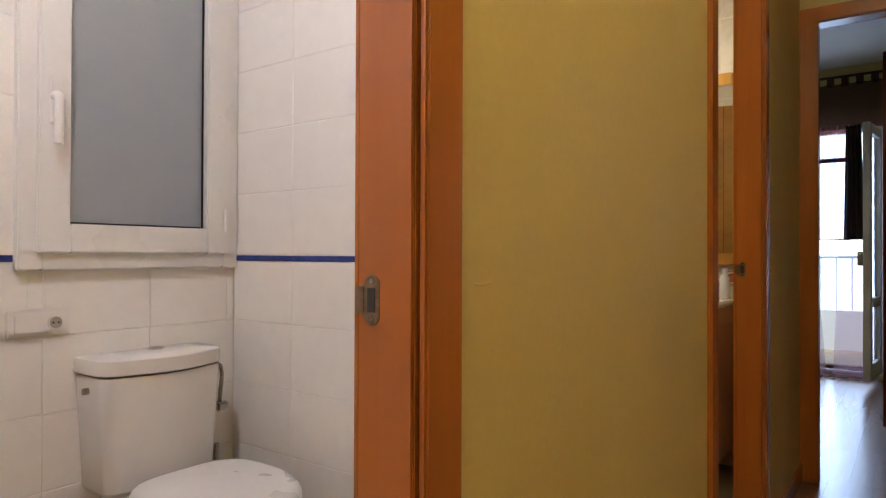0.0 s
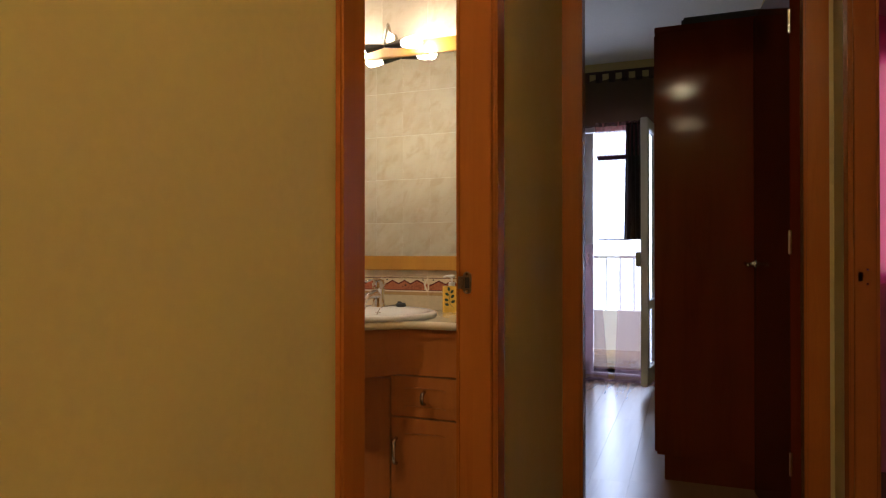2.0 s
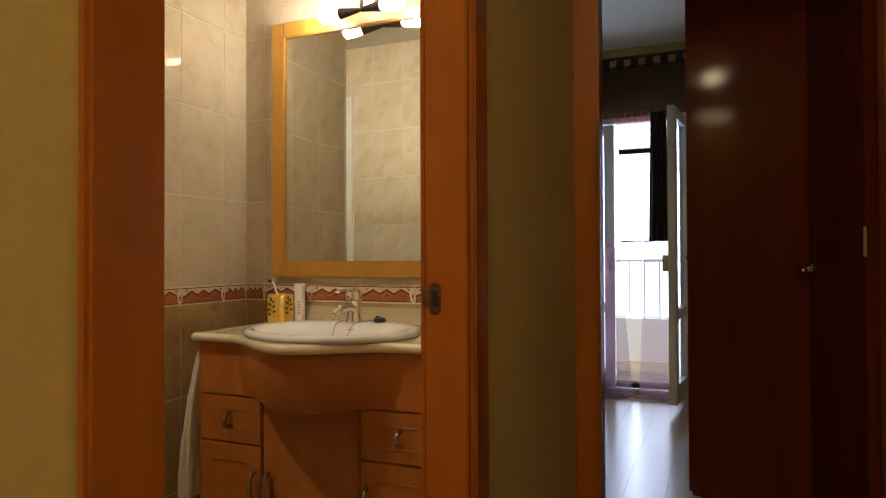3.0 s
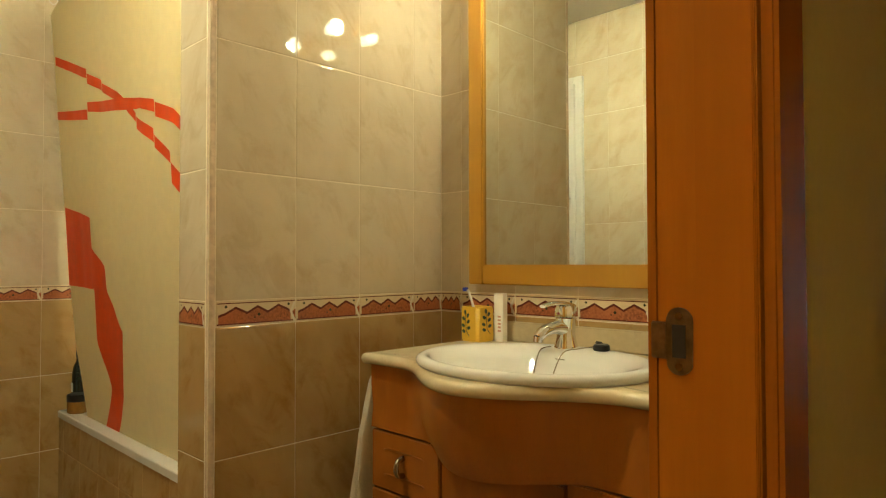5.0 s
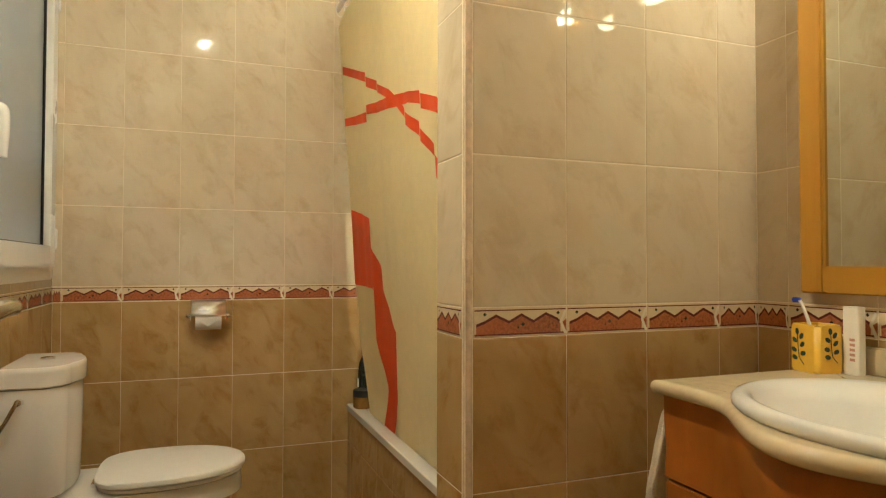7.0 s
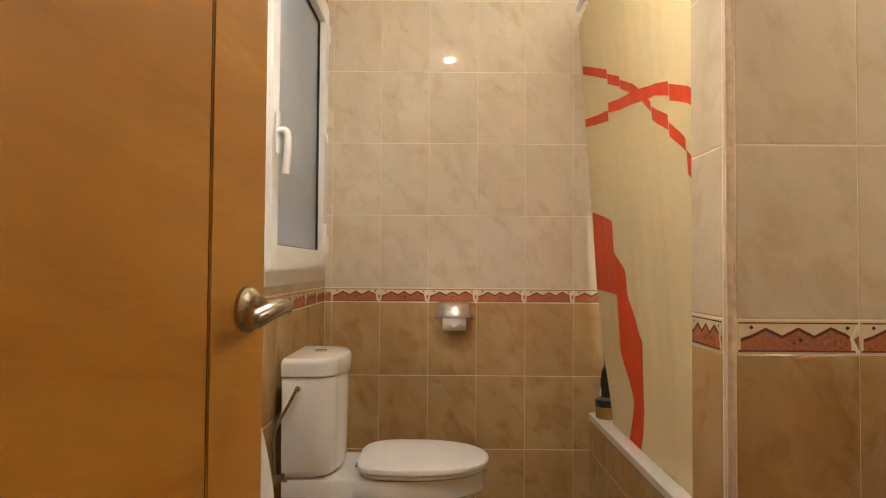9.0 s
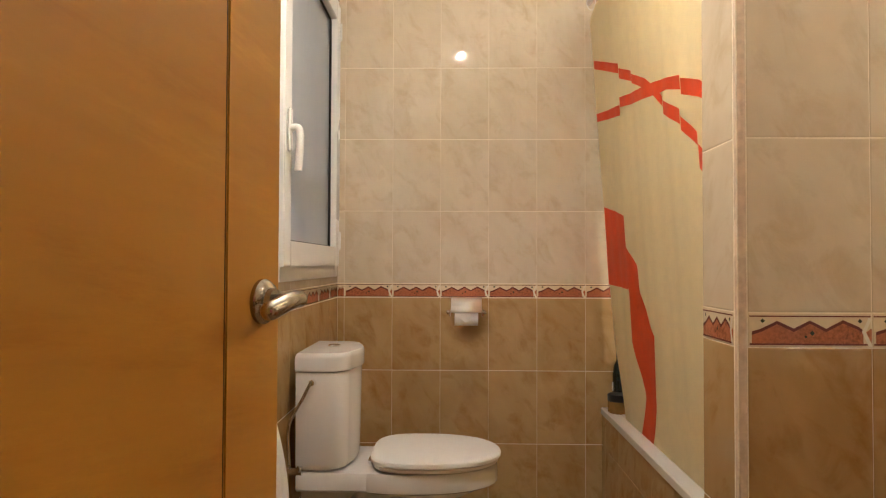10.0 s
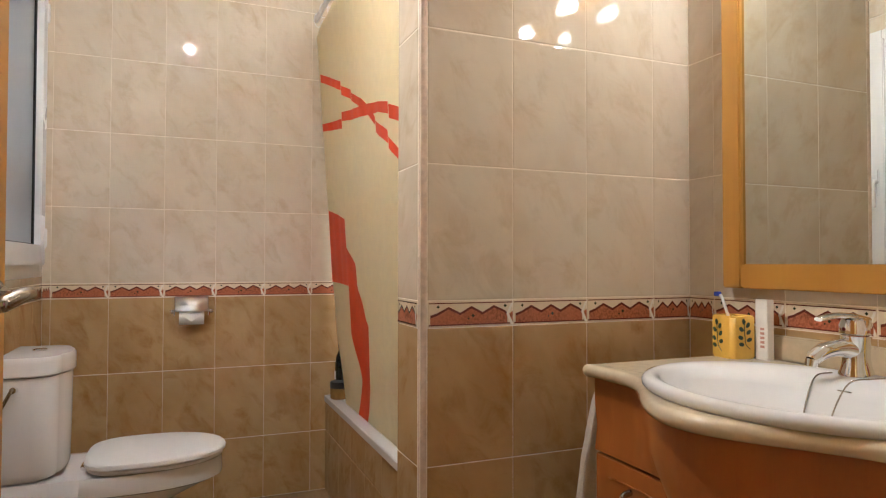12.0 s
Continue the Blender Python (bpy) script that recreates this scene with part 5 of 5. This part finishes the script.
drape("sheer_curtain", "brown sheer curtain falling to the floor", -0.36, -0.14, CY + 0.02, FZ + 0.01, 1.22, SHEER, 0.025, 4, 0.14)
heap = thing("curtain_hem", "brown curtain hem bunched on the floor", "curtain")
for k in range(8):
    x = -0.88 + 0.10 * k
    smooth(part("fold", tube(arc([(x - 0.07, CY - 0.02 - 0.02 * (k % 2), FZ + 0.022), (x - 0.02, CY - 0.06, FZ + 0.030), (x + 0.04, CY - 0.03 - 0.03 * (k % 3), FZ + 0.024), (x + 0.09, CY - 0.02, FZ + 0.018)], 4), 0.016 if k < 4 else 0.011, 8), SHEER, heap))
sp = structure(part("balcony_floor", box(-1.6, 0.6, BW + 0.2, BW + 1.3, -0.15, -0.02), FLOORT), "tiled balcony floor", "floor")
structure(part("balcony_parapet", box(-1.6, 0.6, BW + 1.3, BW + 1.42, -0.1, 0.42, 0.005), PARAPET), "low white rendered balcony parapet", "wall")
rl = thing("balcony_railing", "white metal balcony railing on the parapet", "railing")
part("top_rail", box(-1.6, 0.6, BW + 1.33, BW + 1.38, 1.00, 1.03, 0.004), PLASTIC, rl)
for k in range(15):
    part("baluster", rod((-1.55 + 0.15 * k, BW + 1.355, 0.42), (-1.55 + 0.15 * k, BW + 1.355, 1.0), 0.008, seg=10), PLASTIC, rl)
structure(part("ground", box(-900, 900, BW + 1.6, 1500, -6.2, -6.0), plain("distant_pale_ground", (0.35, 0.33, 0.28), 0.9)), "pale ground below the balcony", "ground")
# glowing panel added far behind the balcony to whiten the view through the door
structure(part("backdrop", box(-90, 60, 80, 80.5, -6.0, 70), glow("glowing_sky_panel", (0.66, 0.78, 1.0), 4.0)), "glowing panel standing in for the bright sky", "backdrop")
# added area lamp across the balcony doorway, on top of the sky's own light
fill_panel("balcony_daylight_fill", pose(-0.61, BW + 0.19, 1.09, -90, 0, 0), 1.08, 2.14, 27.0, (0.66, 0.78, 1.0))
# lamp added behind the pink curtain so that it glows
fill_panel("pink_room_fill", pose(1.68, 4.99, 1.52, -90, 0, 0), 1.2, 1.1, 5.0, (0.9, 0.92, 1.0))
drape("pink_curtain", "bright pink sheer curtain over the window", 0.90, 2.45, 4.93, 0.9, 2.3, PINKC, 0.03, 12)

# ---- tiles of the bathrooms ----
TILES = {}


def tile_mesh(w, h, mat):
    key = (round(w, 3), round(h, 3), mat.name)
    if key not in TILES:
        d = 0.0075
        hw, hh = w / 2 - 0.0005, h / 2 - 0.0010
        v, f = [], []
        for ins, y in ((0, -d), (0, -0.0012), (0.0008, -0.0006), (0.0018, -0.00024), (0.0030, -0.00006), (0.0042, 0.0)):
            a, c = hw - ins * 0.5, hh - ins
            v += [(-a, y, -c), (a, y, -c), (a, y, c), (-a, y, c)]
        for lo in range(0, 20, 4):
            f += [(lo + k, lo + (k + 1) % 4, lo + 4 + (k + 1) % 4, lo + 4 + k) for k in range(4)]
        f.append((20, 21, 22, 23))
        me = bpy.data.meshes.new("tile")
        me.from_pydata(v, [], [q[::-1] for q in f])
        me.materials.append(mat)
        TILES[key] = me
    return TILES[key]


def border_mesh():
    """One border tile, 230 x 68 mm: cream ground, terracotta zigzag with maroon outline, dots, and pale chevrons at its ends."""
    if "border" in TILES:
        return TILES["border"]
    bm = box(-0.114, 0.114, -0.0075, 0.0, -0.033, 0.033, 0.0012, 1)
    mats = [BCREAM, BRUST, BDARK, BGREEN, BWHITE]

    def poly(pts, lift, slot):
        f = bm.faces.new([bm.verts.new((x, lift, z)) for x, z in pts])
        f.material_index = slot

    peaks = [(-0.0985, -0.003), (-0.090, 0.004), (-0.061, 0.017), (-0.030, 0.000), (0.0, 0.016), (0.030, 0.000), (0.061, 0.015), (0.090, 0.000), (0.108, -0.006)]
    top = peaks
    for (xa, za), (xb, zb2) in zip(top, top[1:]):
        poly([(xa, -0.026), (xb, -0.026), (xb, zb2), (xa, za)], 0.0005, 1)
        poly([(xa, za - 0.0035), (xb, zb2 - 0.0035), (xb, zb2 + 0.003), (xa, za + 0.003)], 0.0008, 2)
    for q in (0, 1):
        poly([(-0.114, 0.0235 - 0.055 * q), (-0.108, 0.0245 - 0.056 * q), (-0.0955, -0.003), (-0.1030, -0.003)][:: 1 if q else -1], 0.0012, 4)
    poly([(-0.114, -0.026), (-0.1035, -0.004), (-0.114, 0.004)], 0.0005, 1)
    poly([(-0.112, -0.0295), (0.112, -0.0295), (0.112, -0.026), (-0.112, -0.026)], 0.0007, 2)
    poly([(-0.112, 0.0255), (0.112, 0.0255), (0.112, 0.0282), (-0.112, 0.0282)], 0.0007, 2)
    for x, z, r in ((-0.092, 0.018, 0.0045), (0.088, 0.018, 0.0045), (-0.004, -0.006, 0.005), (0.008, -0.013, 0.003)):
        poly([(x - r, z), (x, z - r), (x + r, z), (x, z + r)], 0.0011, 3)
    bmesh.ops.recalc_face_normals(bm, faces=bm.faces[:])
    for f in bm.faces:
        if f.material_index and f.normal.y < 0:
            f.normal_flip()
    me = bpy.data.meshes.new("border_tile")
    bm.to_mesh(me)
    bm.free()
    for mt in mats:
        me.materials.append(mt)
    TILES["border"] = me
    return me


def cut(a, b, c, d, holes):
    """The parts of a rectangle that lie outside the holes."""
    out = [(a, b, c, d)]
    for h0, h1, k0, k1 in holes:
        nxt = []
        for a, b, c, d in out:
            if h0 >= b or h1 <= a or k0 >= d or k1 <= c:
                nxt.append((a, b, c, d))
                continue
            nxt += [(a, h0, c, d)] * (h0 > a) + [(h1, b, c, d)] * (h1 < b)
            a2, b2 = max(a, h0), min(b, h1)
            nxt += [(a2, b2, c, k0)] * (k0 > c) + [(a2, b2, k1, d)] * (k1 < d)
        out = [q for q in nxt if q[1] - q[0] > 0.006 and q[3] - q[2] > 0.006]
    return out


ROWS_Z = [FZ + 0.004, 0.198, 0.541, 0.884, 0.952, 1.295, 1.638, 1.981, 2.324, BCEIL]


def tile_wall(parent, m, joints, holes=(), rows=ROWS_Z):
    """Tiles on a face: m takes local x along the wall, y out of it, z up; joints are the upright joints along x."""
    for z0, z1 in zip(rows, rows[1:]):
        edging = abs(z0 - 0.884) < 1e-6
        for a, b in zip(joints, joints[1:]):
            for p, q, c, d in cut(a, b, z0, z1, holes):
                if edging:
                    ob = new("border_tile", border_mesh())
                    local = Matrix.Translation(((p + q) / 2, 0, 0.918)) @ Matrix.Diagonal(((q - p) / 0.23, 1, 1, 1))
                else:
                    ob = new("tile", tile_mesh(q - p, d - c, LOWER if z0 < 0.9 else UPPER))
                    local = Matrix.Translation(((p + q) / 2, 0, (c + d) / 2))
                ob.parent = parent
                ob.matrix_world = m @ local


def steps(first, step, lo, hi):
    xs = sorted({round(first + step * k, 4) for k in range(-40, 41) if lo + 0.012 < first + step * k < hi - 0.012})
    return [lo, *xs, hi]


obs = bpy.data.objects
# far wall: looks along +x; local x runs along -y
tile_wall(obs["wall_bath_far"], Matrix.Translation((BX0, 0, 0)) @ pose(0, 0, 0, 0, 0, -90), [-v for v in reversed(steps(1.739, 0.2285, BY0, BY1))])
# window wall: looks along +y
tile_wall(obs["wall_bath_window"], Matrix.Translation((0, BY0, 0)), steps(BX0 + 0.19, 0.23, BX0, BX1), [(-3.29, -2.30, WZ0 + 0.02, WZ1 - 0.02)])
# vanity wall: looks along -y
tile_wall(obs["wall_bath_vanity"], Matrix.Translation((0, BY1, 0)) @ pose(0, 0, 0, 0, 0, 180), [-v for v in reversed(steps(-1.118, 0.23, PX, BX1))])
tile_wall(obs["wall_bath_vanity"], Matrix.Translation((0, BY1, 0)) @ pose(0, 0, 0, 0, 0, 180), [-v for v in reversed(steps(-2.0, 0.23, BX0, PB))])
# partition: front face along +x, end face along -y
tile_wall(obs["wall_bath_partition"], Matrix.Translation((PX, 0, 0)) @ pose(0, 0, 0, 0, 0, -90), [-v for v in reversed(steps(3.078, 0.23, PY + 0.020, BY1))])
tile_wall(obs["wall_bath_partition"], Matrix.Translation((0, PY, 0)) @ pose(0, 0, 0, 0, 0, 180), [-v for v in reversed([PB, PX - 0.018])])
trim = structure(part("trim", rod((PX - 0.0085, PY + 0.0105, FZ + 0.004), (PX - 0.0085, PY + 0.0105, BCEIL), 0.0108, seg=24), TRIM), "rounded pinkish corner trim", "trim")
# tub apron
tile_wall(obs["wall_tub_apron"], Matrix.Translation((0, TY + 0.006, 0)) @ pose(0, 0, 0, 0, 0, 180), [-v for v in reversed(steps(-2.0, 0.23, BX0, PB))], rows=[FZ + 0.004, 0.198, RIM - 0.031])


def plain_tiles(parent, m, joints, rows, mat, holes=()):
    for z0, z1 in zip(rows, rows[1:]):
        for a, b in zip(joints, joints[1:]):
            for p, q, c, d in cut(a, b, z0, z1, holes):
                strip = abs(z1 - z0) < 0.03
                ob = new("border_strip" if strip else "tile", tile_mesh(q - p, d - c, BLUE if strip else mat))
                ob.parent = parent
                ob.matrix_world = m @ Matrix.Translation(((p + q) / 2, 0.003 if strip else 0, (c + d) / 2))


WROWS = [FZ + 0.004, 0.155, 0.370, 0.585, 0.800, 1.008, 1.028, 1.24, 1.455, 1.67, 1.885, 2.10, 2.315, BCEIL]
plain_tiles(obs["wall_small_bath_back"], Matrix.Translation((SX, 0, 0)) @ pose(0, 0, 0, 0, 0, -90), [-v for v in reversed(steps(SY1 - 0.31, 0.31, -0.5, SY1))], WROWS, WTILE, [(-1.33, -0.70, WZ0 + 0.02, WZ1 - 0.02)])
plain_tiles(obs["wall_small_bath_side"], Matrix.Translation((0, SY1, 0)) @ pose(0, 0, 0, 0, 0, 180), [-v for v in reversed(steps(SX + 0.31, 0.31, SX, BX1))], WROWS, WTILE)

# ---- laminate boards ----
def boards(x0, x1, y0, y1, seed):
    rnd = random.Random(seed)
    n = max(1, round((x1 - x0) / 0.192))
    for k in range(n):
        a, b = x0 + (x1 - x0) * k / n, x0 + (x1 - x0) * (k + 1) / n
        y = y0 - rnd.uniform(0, 1.1)
        while y < y1:
            c, d = max(y, y0), min(y + 1.28, y1)
            if d - c > 0.02:
                key = ("board", round(b - a, 3), round(d - c, 3))
                if key not in TILES:
                    me = bpy.data.meshes.new("board")
                    bm = box(-(b - a) / 2 + 0.0002, (b - a) / 2 - 0.0002, -(d - c) / 2 + 0.0002, (d - c) / 2 - 0.0002, 0, 0.004, 0.0002, 1)
                    bm.to_mesh(me)
                    bm.free()
                    me.materials.append(LAMI)
                    TILES[key] = me
                ob = new("floor_board", TILES[key])
                ob.parent = floor
                ob.matrix_world = pose((a + b) / 2, (c + d) / 2, FZ)
            y += 1.28


boards(HX0 - 0.08, HX1 + 0.10, -1.5, EY + 0.1, 1)
boards(-2.0, 0.70, EY + 0.1, BW, 2)
boards(0.80, 3.2, 1.4, 5.0, 3)
